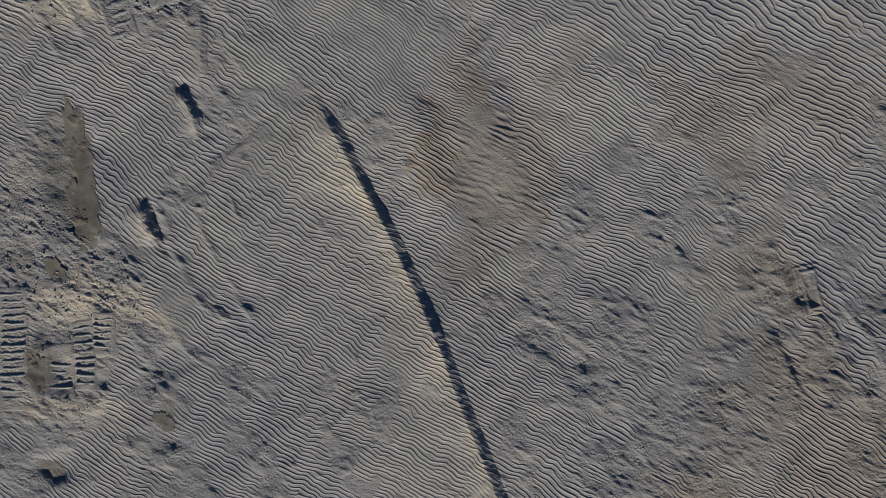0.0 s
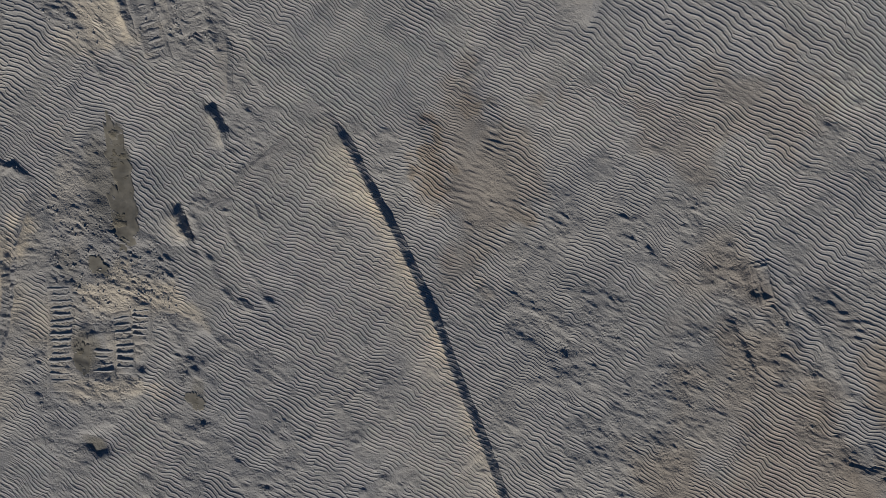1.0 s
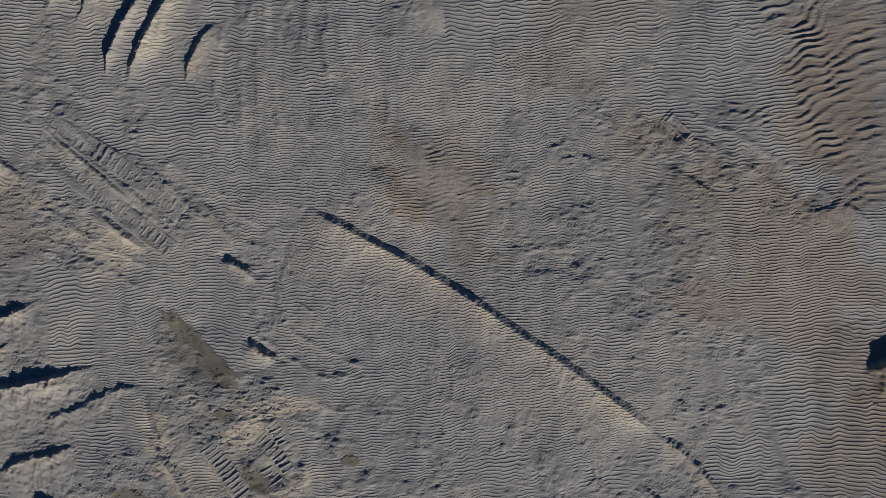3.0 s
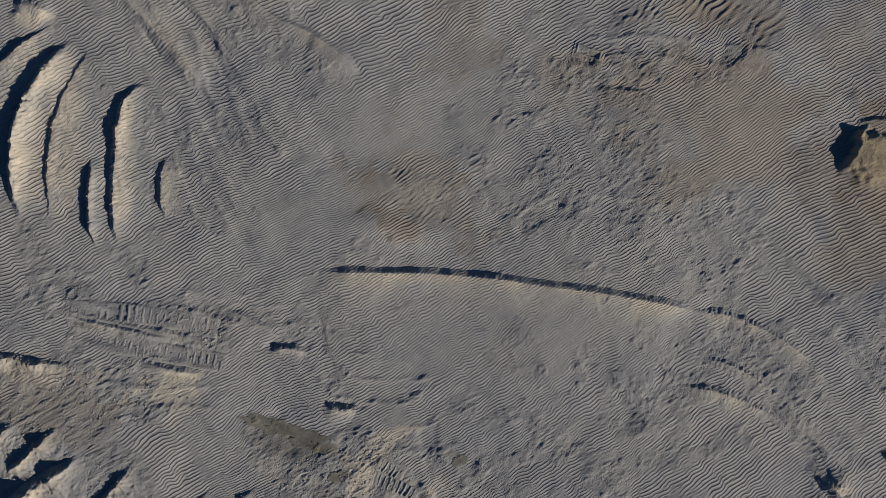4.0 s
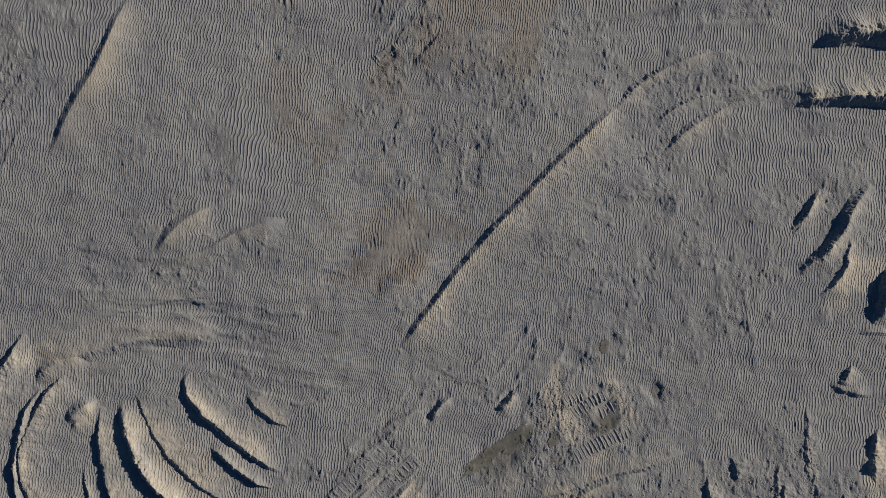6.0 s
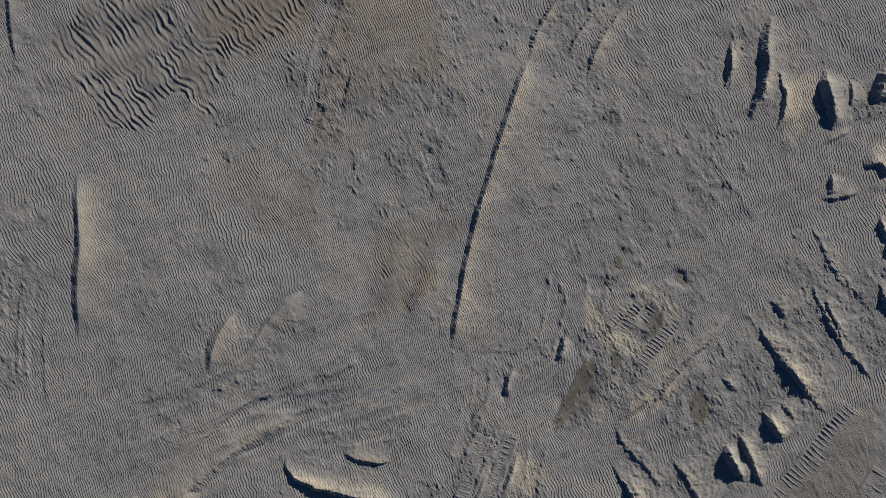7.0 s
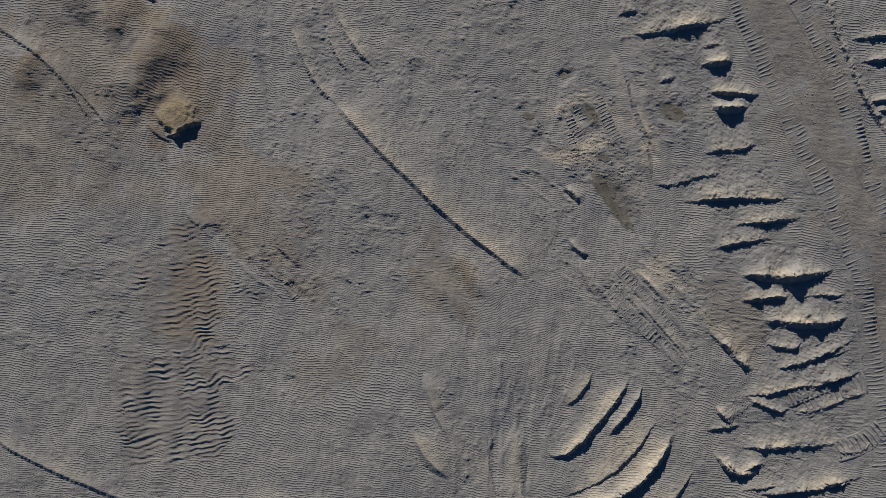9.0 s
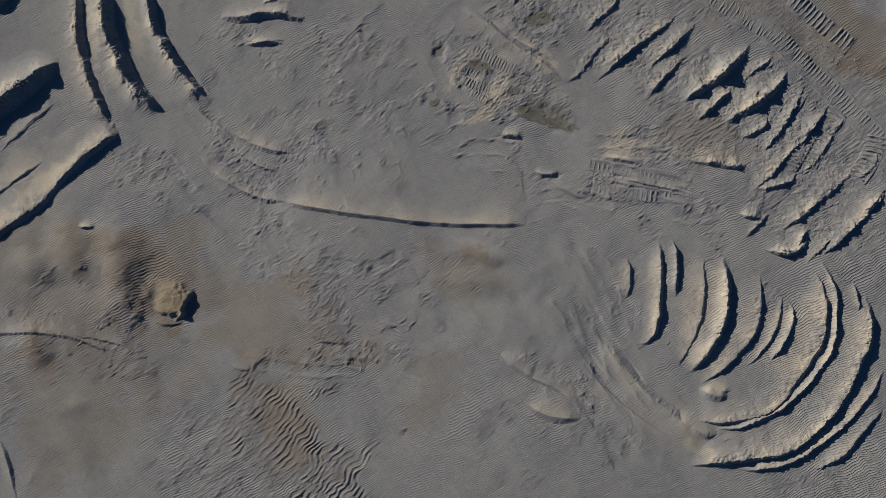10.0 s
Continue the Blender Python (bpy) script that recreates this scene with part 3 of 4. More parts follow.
GROOVES.append(([(1.39, 0.88), (1.52, 2.73), (3.01, 4.45), (4.61, 5.87)], 0.28, 0.03))
GROOVES.append(([(0.2, 1.41), (0.13, 3.35), (2.0, 5.37), (3.67, 7.47)], 0.25, 0.025))
GROOVES.append(([(6.99, -1.63), (7.28, 0.64), (7.17, 3.07), (7.18, 5.21)], 0.25, 0.025))
GROOVES.append(([(6.88, -1.77), (6.73, -2.65), (6.87, -3.63), (6.9, -5.28)], 0.3, 0.025))
GROOVES.append(([(8.31, -4.01), (8.58, -5.17), (8.75, -6.9)], 0.25, 0.03))
GROOVES.append(([(7.37, -1.48), (7.74, -2.85), (7.63, -4.01)], 0.25, 0.025))
GROOVES.append(([(-2.9, -3.85), (-2.38, -4.83), (-2.38, -5.62), (-2.86, -7.2)], 0.3, 0.035))
GROOVES.append(([(-1.89, -4.04), (-2.09, -4.63), (-3.28, -5.63), (-4.16, -7.01)], 0.3, 0.03))
GROOVES.append(([(-1.62, -0.85), (-2.12, -1.75), (-2.11, -2.65), (-1.19, -4.43), (-1.38, -5.42)], 0.28, 0.03))
GROOVES.append(([(-1.65, 1.57), (-1.53, 0.45), (-1.82, -0.75)], 0.22, 0.05))
GROOVES.append(([(3.55, -4.03), (4.72, -4.8), (5.3, -5.96), (5.78, -7.12)], 0.3, 0.03))
GROOVES.append(([(-4.27, 6.01), (-3.62, 3.74), (-3.02, 1.61)], 0.3, 0.04))
GROOVES.append(([(-3.28, 5.96), (-2.87, 3.95), (-2.31, 1.98)], 0.22, 0.03))
GROOVES.append(([(-5.34, 6.03), (-4.91, 3.37), (-4.04, 1.16)], 0.25, 0.04))
GROOVES.append(([(2.14, -0.14), (3.43, 1.54), (4.64, 3.19), (5.23, 4.76), (6.1, 6.69), (7.77, 8.77)], 0.25, 0.035))
GROOVES.append(([(0.72, 2.25), (2.2, 4.24), (3.25, 6.24), (3.92, 7.64)], 0.25, 0.035))
GROOVES.append(([(2.14, 2.47), (3.35, 4.11), (4.29, 5.85), (5.34, 7.86)], 0.2, 0.03))
GROOVES.append(([(13.93, 6.14), (12.66, 8.19), (11.47, 9.82), (10.61, 10.74)], 0.3, 0.03))
GROOVES.append(([(12.93, 5.68), (11.5, 8.31), (9.7, 10.32)], 0.3, 0.03))
GROOVES.append(([(-0.79, -0.61), (-1.71, 0.7), (-2.26, 2.61), (-2.9, 4.48)], 0.25, 0.035))
GROOVES.append(([(-4.08, 0.47), (-4.83, 1.86), (-5.57, 3.25)], 0.25, 0.03))
HOLLOWS += [(-4.14, -4.77, 0.72, 0.54, -89, 0.09), (-2.67, -2.43, 0.38, 0.11, -66, 0.1), (-4.08, -1.66, 1.22, 0.37, -82, 0.07), (-4.44, -5.14, 0.33, 0.30, -62, 0.06), (-4.43, -6.71, 0.38, 0.23, 5, 0.08),
            (8.56, -3.51, 0.45, 0.16, -65, 0.05), (-2.23, 0.00, 0.14, 0.11, -45, 0.06), (4.85, -4.81, 0.23, 0.14, -13, 0.035), (6.88, -5.04, 0.13, 0.11, -20, 0.03),
            (-7.59, -3.63, 0.50, 0.40, 138, 0.06), (-1.79, -0.81, 0.13, 0.09, -22, 0.05)]
# pale sand; on some banks and rims it paints in their sunlit brightness
PALE += [(2.23, 9.81, 0.60, 0.24, -54, 0.5), (-0.52, 8.14, 1.94, 0.58, -151, 0.45), (-0.02, 7.40, 2.32, 0.58, -155, 0.4), (0.22, 5.91, 1.80, 0.45, -154, 0.35), (-3.77, -13.84, 1.14, 0.57, 124, 0.6), (-7.25, -13.74, 1.03, 0.41, 141, 0.5), (-9.29, -12.93, 1.48, 0.89, 126, 0.6), (8.42, -18.92, 2.94, 0.44, 156, 0.6), (1.97, -20.10, 2.06, 0.41, 36, 0.5), (0.44, -18.99, 1.23, 0.25, 40, 0.5), (-3.95, -3.85, 0.96, 0.48, 3, 0.6), (-4.12, -5.69, 0.86, 0.34, 0, 0.55), (-5.20, -4.75, 0.99, 0.50, -89, 0.5), (-4.08, -4.85, 0.60, 0.42, -90, 0.3), (-5.04, -1.75, 1.33, 0.40, -80, 0.2), (-3.20, -3.65, 0.45, 0.27, -63, 0.25), (1.29, -2.46, 0.75, 0.15, -67, 0.3), (-5.88, 5.14, 1.37, 0.41, 111, 0.4), (4.75, 10.07, 0.71, 0.35, -84, 0.4), (-4.89, 1.38, 0.62, 0.31, -10, 0.35), (-1.06, 11.73, 2.11, 1.27, 145, 0.3), (1.36, -18.20, 0.99, 0.50, 43, 0.4), (8.13, -19.92, 1.39, 0.83, 156, 0.4)]
PALE += [(-4.42, 1.76, 1.29, 0.43, -24, 0.6), (-3.47, -3.69, 1.12, 0.34, -24, 0.7), (-6.22, -2.93, 0.34, 0.86, -22, 0.6), (-4.82, 2.58, 0.69, 0.26, -23, 0.5), (-4.11, -3.75, 1.02, 0.20, 0, 0.7), (-4.28, -5.61, 0.77, 0.13, 0, 0.7)]
BROKEN += [(3.31, -1.52, 1.26, 0.70, -79, 1.0), (2.88, 0.17, 0.54, 0.38, -57, 0.9), (4.70, -2.21, 0.47, 0.23, -72, 0.6), (10.88, -15.46, 2.56, 1.15, 88, 0.7), (9.93, -13.96, 1.91, 0.67, 34, 0.9), (14.79, -15.11, 1.38, 1.11, 82, 1.0), (9.08, -10.08, 1.04, 0.52, 95, 0.6), (13.29, -14.27, 1.62, 0.40, 108, 1.0), (8.73, -18.88, 0.30, 0.27, 82, 0.6),
           (-5.20, -4.66, 1.00, 0.30, -89, 0.4), (-2.49, -3.95, 0.80, 0.40, -59, 0.6), (-2.66, -6.66, 0.54, 0.27, -55, 0.6), (4.39, 2.33, 0.90, 0.54, -112, 0.6), (-4.23, -4.42, 1.11, 0.89, 86, 0.7), (-4.13, 3.24, 2.13, 0.64, 103, 0.6), (6.85, -13.79, 0.75, 0.30, 47, 0.8), (7.41, -9.01, 0.51, 0.46, 64, 0.7)]
ROUGH += [(13.91, -13.79, 2.31, 1.04, 101, 0.9), (10.62, -16.71, 2.10, 1.05, 84, 0.6), (12.98, -16.54, 1.32, 0.66, 98, 0.8), (5.92, -14.57, 1.21, 0.72, 82, 0.9), (2.88, -12.95, 2.07, 0.72, 83, 0.7), (18.51, -13.20, 1.89, 0.94, 80, 0.5), (12.61, -11.44, 0.99, 0.50, 105, 0.5), (0.19, -9.52, 2.08, 0.93, 131, 0.7), (13.53, 7.63, 3.93, 1.37, 123, 0.9), (6.77, 7.46, 1.23, 0.49, 156, 0.6), (3.89, 2.31, 1.25, 0.38, 180, 0.7), (16.84, 1.40, 1.27, 1.02, 147, 0.7), (8.69, -4.79, 2.83, 0.43, 123, 0.8), (4.62, -4.89, 0.94, 0.57, 160, 0.7), (-0.42, -0.69, 2.47, 0.99, 130, 0.5), (-1.98, -8.25, 1.10, 0.66, 139, 0.6), (16.37, -4.57, 0.92, 0.46, 169, 0.8), (3.02, -10.94, 0.87, 0.43, 147, 0.8), (-4.73, -1.85, 1.45, 0.58, -77, 0.6), (-4.13, -4.77, 0.82, 0.49, -89, 0.8), (1.39, -1.22, 0.59, 0.29, -70, 0.9), (3.56, -2.16, 0.79, 0.40, -61, 0.6), (-2.81, -10.11, 4.32, 1.08, 110, 0.7), (-4.96, -2.84, 2.89, 0.87, 72, 0.8), (4.22, -4.07, 1.83, 0.55, 79, 0.7), (13.17, -13.91, 2.01, 0.60, 105, 1.0), (6.27, -7.80, 2.33, 0.93, 53, 0.5), (5.51, -5.29, 2.46, 0.74, -89, 0.7), (-1.21, -0.65, 1.13, 0.45, -131, 0.6), (1.12, -7.20, 1.01, 0.51, -125, 0.6), (-4.23, -4.85, 0.97, 0.78, -54, 0.6), (-3.19, -3.85, 0.63, 0.57, -71, 0.6), (-1.43, 0.25, 1.12, 0.39, -100, 0.54), (1.78, -1.51, 1.26, 0.38, -81, 0.42),
          (-2.03, -1.89, 0.37, 0.22, -61, 0.6), (3.75, -4.87, 0.58, 0.35, -48, 0.48), (4.88, -4.86, 0.25, 0.18, -12, 0.54), (0.23, -0.11, 0.88, 0.22, -31, 0.54),
          (-2.33, -4.54, 0.52, 0.26, -73, 0.48), (0.51, -4.56, 0.51, 0.15, -14, 0.3), (8.57, -3.53, 0.54, 0.19, -64, 0.54), (-4.43, -6.75, 0.29, 0.23, -36, 0.6)]
ROUGH += [(-2.56, 2.96, 1.33, 0.27, -74, 0.9), (3.46, -11.39, 1.50, 0.52, -99, 0.7), (-0.67, -7.79, 0.78, 0.39, -98, 0.8), (-1.05, -13.16, 0.68, 0.48, -110, 0.8),
          (-3.24, -4.50, 1.70, 0.85, -96, 0.8), (-6.28, 4.42, 1.87, 0.75, -76, 0.7), (6.25, -13.66, 0.92, 0.46, -133, 0.9), (11.93, -12.46, 0.55, 0.49, -120, 1.0),
          (0.24, -10.16, 0.87, 0.35, -79, 0.6), (-3.99, 1.66, 1.11, 0.22, -82, 0.8)]
ROUGH += [(-3.54, 4.21, 1.98, 0.49, 107, 0.8), (3.81, -12.43, 1.79, 0.54, 99, 0.7),
          (-0.62, -12.69, 0.81, 0.64, 92, 0.8), (-4.33, -4.75, 1.74, 0.87, 71, 0.9), (5.90, -15.42, 1.78, 0.89, 84, 0.9), (-0.80, 9.84, 1.79, 0.27, 3, 0.7),
          (12.63, -13.68, 1.52, 0.53, 129, 0.9), (-11.91, 8.73, 0.90, 0.54, 103, 1.0), (-9.39, 9.37, 1.75, 0.88, 159, 0.8), (16.41, -8.00, 0.49, 0.29, 93, 0.8), (16.54, -5.79, 1.54, 0.46, 90, 0.7)]
ROUGH += [(16.7, -5.5, 2.41, 1.75, 156, 0.9), (16.53, -8.1, 1.31, 0.77, 155, 0.8), (16.42, -3.92, 1.31, 1.09, 156, 0.9), (20.96, -0.87, 1.75, 0.88, 156, 0.8), (13.76, -6.61, 1.97, 0.88, 155, 0.7), (12.82, -16.44, 2.63, 0.66, 155, 0.8), (6.61, -8.95, 0.88, 0.55, 155, 0.7), (3.72, -4.61, 0.88, 0.55, 156, 0.8), (-1.07, -7.49, 1.31, 1.31, 156, 0.7), (-0.66, -9.5, 1.31, 0.88, 155, 0.6), (-2.08, -5.22, 1.53, 1.31, 156, 0.8), (-2.21, -7.09, 0.88, 0.66, 156, 0.7)]
ROUGH += [(-4.88, -6.95, 0.58, 0.47, 118, 0.9), (-0.41, -9.33, 1.87, 0.93, 119, 0.6), (0.87, -9.72, 1.40, 0.70, 119, 0.6), (10.26, -6.73, 1.40, 0.70, 119, 0.5), (14.09, -8.73, 1.17, 0.58, 120, 0.7), (13.75, -12.52, 1.40, 0.70, 118, 0.9), (16.59, -13.18, 1.64, 0.58, 120, 0.6), (5.91, -14.07, 1.17, 0.93, 118, 0.9), (5.98, -15.7, 1.40, 0.93, 118, 0.9), (3.04, -11.25, 1.40, 0.47, 119, 0.9), (4.3, -11.1, 2.10, 0.35, 119, 0.7)]
CRUSHED += [(-8.4, 2.6, 4.5, 2.4, 85, 0.7), (-7.6, 8.8, 3.6, 2.6, 75, 0.7), (-8.6, -5.0, 3.2, 1.9, 85, 0.6)]
CRUSHED += [(-4.34, -3.22, 1.72, 0.86, 147, 0.7), (-7.61, -3.34, 1.83, 1.10, 149, 0.85), (-3.48, 2.50, 1.53, 0.84, 140, 0.7), (-8.35, -0.42, 2.77, 1.66, -175, 0.8), (-12.79, -2.55, 2.45, 1.47, 149, 0.75), (-9.04, -9.21, 2.30, 1.38, 177, 0.7), (-5.30, -15.03, 0.95, 0.67, -172, 0.5), (-7.77, 4.59, 5.50, 2.48, 84, 0.75), (-5.41, 2.81, 2.06, 0.82, 114, 0.85), (-11.21, 3.01, 1.02, 0.82, 91, 0.7), (-11.91, 7.50, 1.57, 0.63, 87, 0.6), (-5.51, 8.67, 2.18, 1.09, 97, 0.7), (-8.97, -3.75, 6.71, 1.61, 85, 0.85), (-12.36, -0.83, 11.28, 1.47, 84, 0.8), (-8.88, 5.52, 3.05, 1.83, 101, 0.85), (-7.02, 9.76, 2.80, 1.40, 71, 0.8), (-7.48, 5.55, 1.78, 0.89, 91, 0.9)]
BROWN += [(12.4, -6.4, 1.6, 1.3, 66, 1.0), (12.5, -4.9, 2.2, 1.7, 66, 1.0), (13.1, -2.4, 2.3, 2.0, 60, 1.0), (14.6, -0.2, 2.6, 2.1, 60, 1.0)]
MIDDLE += [(3.37, -1.52, 1.38, 0.83, -55, 1.0), (2.97, 0.82, 0.81, 0.28, -60, 1.0), (8.74, -4.31, 1.11, 0.55, -26, 0.9), (7.08, -2.21, 0.59, 0.29, -49, 0.9),
           (7.11, -4.89, 0.54, 0.22, -64, 1.0), (8.53, -5.99, 1.15, 0.35, -74, 0.9), (8.96, -14.18, 1.52, 0.76, 119, 1.0), (14.96, -15.27, 1.36, 0.68, 93, 1.0), (2.86, -1.45, 1.45, 0.87, -104, 0.9)]
TINT += [(7.92, -0.01, 1.90, 0.95, -0, 0.35), (13.89, -14.74, 2.51, 2.01, -178, 0.5), (16.87, -12.72, 3.18, 2.23, 119, 0.45), (13.86, -12.71, 3.17, 1.59, 115, 0.4), (12.20, -18.09, 2.06, 1.65, 50, 0.5), (-12.50, 6.92, 2.33, 1.40, 88, 0.7), (-11.86, 8.63, 1.01, 0.61, 105, 0.9), (-6.20, 3.54, 1.75, 1.05, 105, 0.4), (10.00, -13.84, 1.81, 0.90, 37, 0.9), (10.16, -16.13, 0.77, 0.62, 68, 0.8), (14.76, -15.55, 0.77, 0.62, 69, 0.9), (10.96, -11.39, 0.77, 0.46, 81, 0.8), (11.88, -17.00, 1.13, 0.57, 107, 0.5), (2.23, -1.31, 0.77, 0.3, -75, 0.8), (4.05, -2.02, 0.46, 0.23, -78, 0.6), (2.97, -0.03, 0.32, 0.19, -51, 0.7), (9.76, -11.65, 0.64, 0.58, 135, 1.0), (-12.57, -0.79, 9.19, 1.19, 85, 0.4), (10.64, -14.77, 3.6, 1.7, 94, 0.4), (12.28, -5.04, 2.94, 1.03, 58, 0.5), (14.57, -15.93, 1.49, 0.90, 110, 0.6), (2.97, -0.42, 1.36, 0.54, -82, 0.4), (9.74, -13.54, 2.24, 1.34, 86, 0.9), (8.91, -9.43, 4.17, 1.67, -84, 0.55), (2.98, -1.58, 1.48, 0.89, -106, 0.45), (8.78, -5.56, 1.58, 0.63, -77, 0.5), (15.12, -15.86, 1.13, 0.56, 86, 0.6)]
PRESSED += [(-12.55, -1.0, 9.5, 1.75, 88, 0.95), (-10.6, 9.0, 4.2, 1.3, 68, 0.8)]
DAMP += [(-4.43, -1.71, 1.26, 0.40, -85, 0.42), (-5.02, -3.21, 0.50, 0.25, -65, 0.3), (-4.61, -4.90, 0.45, 0.23, -86, 0.6), (-4.48, -6.75, 0.25, 0.17, -43, 0.7), (-2.47, -5.90, 0.17, 0.13, -46, 1.0), (-7.62, -3.67, 0.54, 0.35, 130, 1.0), (-4.72, -5.03, 0.34, 0.17, -75, 1.0), (-4.45, -3.23, 0.22, 0.16, -44, 1.0), (-3.95, -2.26, 0.66, 0.28, -81, 1.0), (-4.10, -1.08, 0.75, 0.25, -77, 1.0), (-2.42, -5.75, 0.32, 0.16, -80, 0.4), (-4.38, -1.71, 0.76, 0.38, -85, 0.5), (-4.00, -1.60, 1.16, 0.20, -83, 1.0), (-4.43, -3.23, 0.18, 0.14, -45, 1.0), (-7.60, -3.65, 0.45, 0.31, 129, 1.0), (-4.66, -5.00, 0.17, 0.14, -62, 0.7)]

# ---- the ground ----
us = np.concatenate([-17.2 - np.geomspace(880, 0.3, 40), np.arange(-17.2, -7, 0.1), np.arange(-7, 13, 0.06), np.arange(13, 25.8, 0.1), 25.8 + np.geomspace(0.3, 880, 40)])
vs = np.concatenate([-19.8 - np.geomspace(880, 0.2, 40), np.arange(-19.8, -6, 0.0255), np.arange(-6, 6, 0.018), np.arange(6, 17.8, 0.0255), 17.8 + np.geomspace(0.2, 880, 40)])
gu, gv = np.meshgrid(us, vs)
gx, gy = to_xy(gu, gv)
ground = new("ground", sheet("ground", gx, gy, ground_height(gx, gy) + relief(gx, gy), sand_masks(gx, gy)))
tagged(ground, "damp grey-beige sand flat covered with fine wind ripples", "sand", kind="structure")

# ---- prints of the machines' tracks ----
lug_track([(-11.54, -6.95), (-11.54, -4.85), (-11.51, -3.07), (-11.5, -0.8), (-11.57, 1.25), (-11.49, 3.12), (-11.44, 4.77), (-10.96, 6.42), (-10.44, 8.31), (-9.74, 10.34), (-8.9, 12.31)], 0.82, 0.16, 0.022)
lug_track([(-13.59, -5.9), (-13.72, -4.2), (-13.67, -2.55), (-13.62, -0.91), (-13.37, 0.65), (-13.23, 2.24), (-13.1, 3.9)], 0.75, 0.16, 0.018)
lug_track([(-7.51, 6.83), (-8.74, 6.93), (-9.94, 6.99)], 0.6, 0.2)
lug_track([(-7.3, 8.6), (-8.76, 8.57), (-10.22, 8.72)], 0.85, 0.2)
lug_track([(-7.68, 10.6), (-8.82, 10.69), (-9.88, 10.5)], 0.75, 0.2)
lug_track([(-5.22, -3.46), (-5.16, -4.45), (-5.14, -5.79)], 0.5, 0.13, 0.026, 0.05)
lug_track([(-3.99, -4.05), (-3.88, -4.85), (-3.87, -5.44)], 0.4, 0.14, 0.026, 0.05)

lug_track([(-3.56, -3.9), (-3.55, -4.35), (-3.56, -4.85)], 0.42, 0.12, 0.026, 0.05)
lug_track([(-4.34, -4.45), (-4.33, -5.05), (-4.3, -5.54)], 0.5, 0.13, 0.026, 0.05)
lug_track([(-13.06, 4.78), (-12.73, 6.28), (-12.42, 7.98)], 0.8, 0.2, 0.035)
lug_track([(-3.19, 0.76), (-3.69, 2.19), (-4.42, 4.39)], 0.5, 0.19, 0.022, 0.03)
lug_track([(-2.48, 1.41), (-3.11, 3.29), (-4.05, 5.37)], 0.5, 0.19, 0.02, 0.03)
lug_track([(-6.88, 8.07), (-8.2, 8.11), (-9.37, 8.11)], 0.6, 0.2, 0.05)

# ---- ridges and heaps ----
berm([(-0.67, 4.12), (0.01, 4.56), (0.87, 4.91)], 0.6, 0.12, 0.55, ends=0.5, group='curved ridges')
berm([(-1.96, 4.79), (-1.4, 5.22), (-0.8, 5.55), (0.01, 5.99), (0.88, 6.33), (1.85, 6.48), (2.37, 6.11)], 0.6, 0.22, 0.55, ends=0.5, group='curved ridges', label="curved sand ridge with a broken pale crest")
berm([(-2.23, 5.29), (-1.7, 5.76), (-0.58, 6.34), (-0.09, 6.66)], 0.3, 0.16, 0.55, ends=0.5, group='curved ridges')
berm([(-2.22, 6.71), (-1.45, 7.21), (-0.41, 7.7), (0.51, 7.94), (1.54, 7.99), (2.43, 8.04)], 0.75, 0.11, 0.55, ends=0.5, group='curved ridges')
berm([(-2.55, 7.31), (-2.02, 7.78), (-1.24, 8.25), (-0.39, 8.61), (0.58, 8.76), (1.66, 8.7), (2.44, 8.48)], 0.6, 0.3, 0.55, ends=0.9, group='curved ridges', label="curved sand ridge with a deep shaded hollow at its end")
berm([(-2.7, 9.02), (-1.93, 9.52), (-1.09, 9.89), (-0.13, 10.04), (0.9, 9.83), (2.05, 9.42), (2.52, 9.04)], 0.9, 0.15, 0.55, ends=0.5, group='curved ridges')
berm([(-2.33, 10.24), (-1.47, 10.58), (-0.51, 10.72), (0.47, 10.62), (0.99, 10.39)], 0.35, 0.13, 0.55, ends=0.5, group='curved ridges')
berm([(-2.24, 10.55), (-1.71, 11.01), (-1.03, 11.2), (-0.27, 11.23), (0.45, 11.12)], 0.35, 0.17, 0.55, ends=0.5, group='curved ridges')
berm([(2.46, 9.39), (2.38, 9.86), (2.01, 10.43)], 0.4, 0.11, 0.55, ends=0.5, group='curved ridges')
berm([(-3.73, 10.88), (-3.29, 11.5), (-2.56, 12.07), (-1.49, 12.48), (-0.47, 12.53), (0.51, 12.42), (1.48, 12.31), (2.3, 11.87), (3.12, 11.03), (3.73, 10.08), (3.97, 9.18)], 0.95, 0.2, 0.55, ends=0.9, group='curved ridges', label="long curved sand ridge with a broad rippled sunny slope")
berm([(-4.24, 10.86), (-3.5, 11.89), (-2.56, 12.53), (-1.5, 12.98), (-0.48, 13.03), (0.7, 12.78), (1.83, 12.38), (2.67, 11.82), (3.38, 11.17), (3.8, 10.38)], 0.3, 0.19, 0.55, ends=0.9, group='curved ridges')
berm([(-3.84, 12.97), (-3.45, 13.44), (-2.58, 13.98), (-1.67, 14.22), (-0.43, 14.32), (0.9, 14.28), (2.29, 13.9), (3.34, 13.2), (4.24, 12.16), (5.06, 11.07), (5.61, 10.34)], 1.0, 0.27, 0.55, ends=0.9, group='curved ridges', label="long curved sand ridge with a broad rippled sunny slope")
berm([(-4.08, 12.46), (-3.56, 12.95), (-3.01, 13.35)], 0.3, 0.12, 0.55, ends=0.5, group='curved ridges')
berm([(-1.71, 15.21), (-0.91, 15.19), (-0.1, 15.13), (0.93, 14.93), (1.85, 14.67), (2.79, 14.17), (3.63, 13.61), (4.34, 12.72), (4.82, 11.96)], 0.45, 0.15, 0.55, ends=0.5, group='curved ridges')
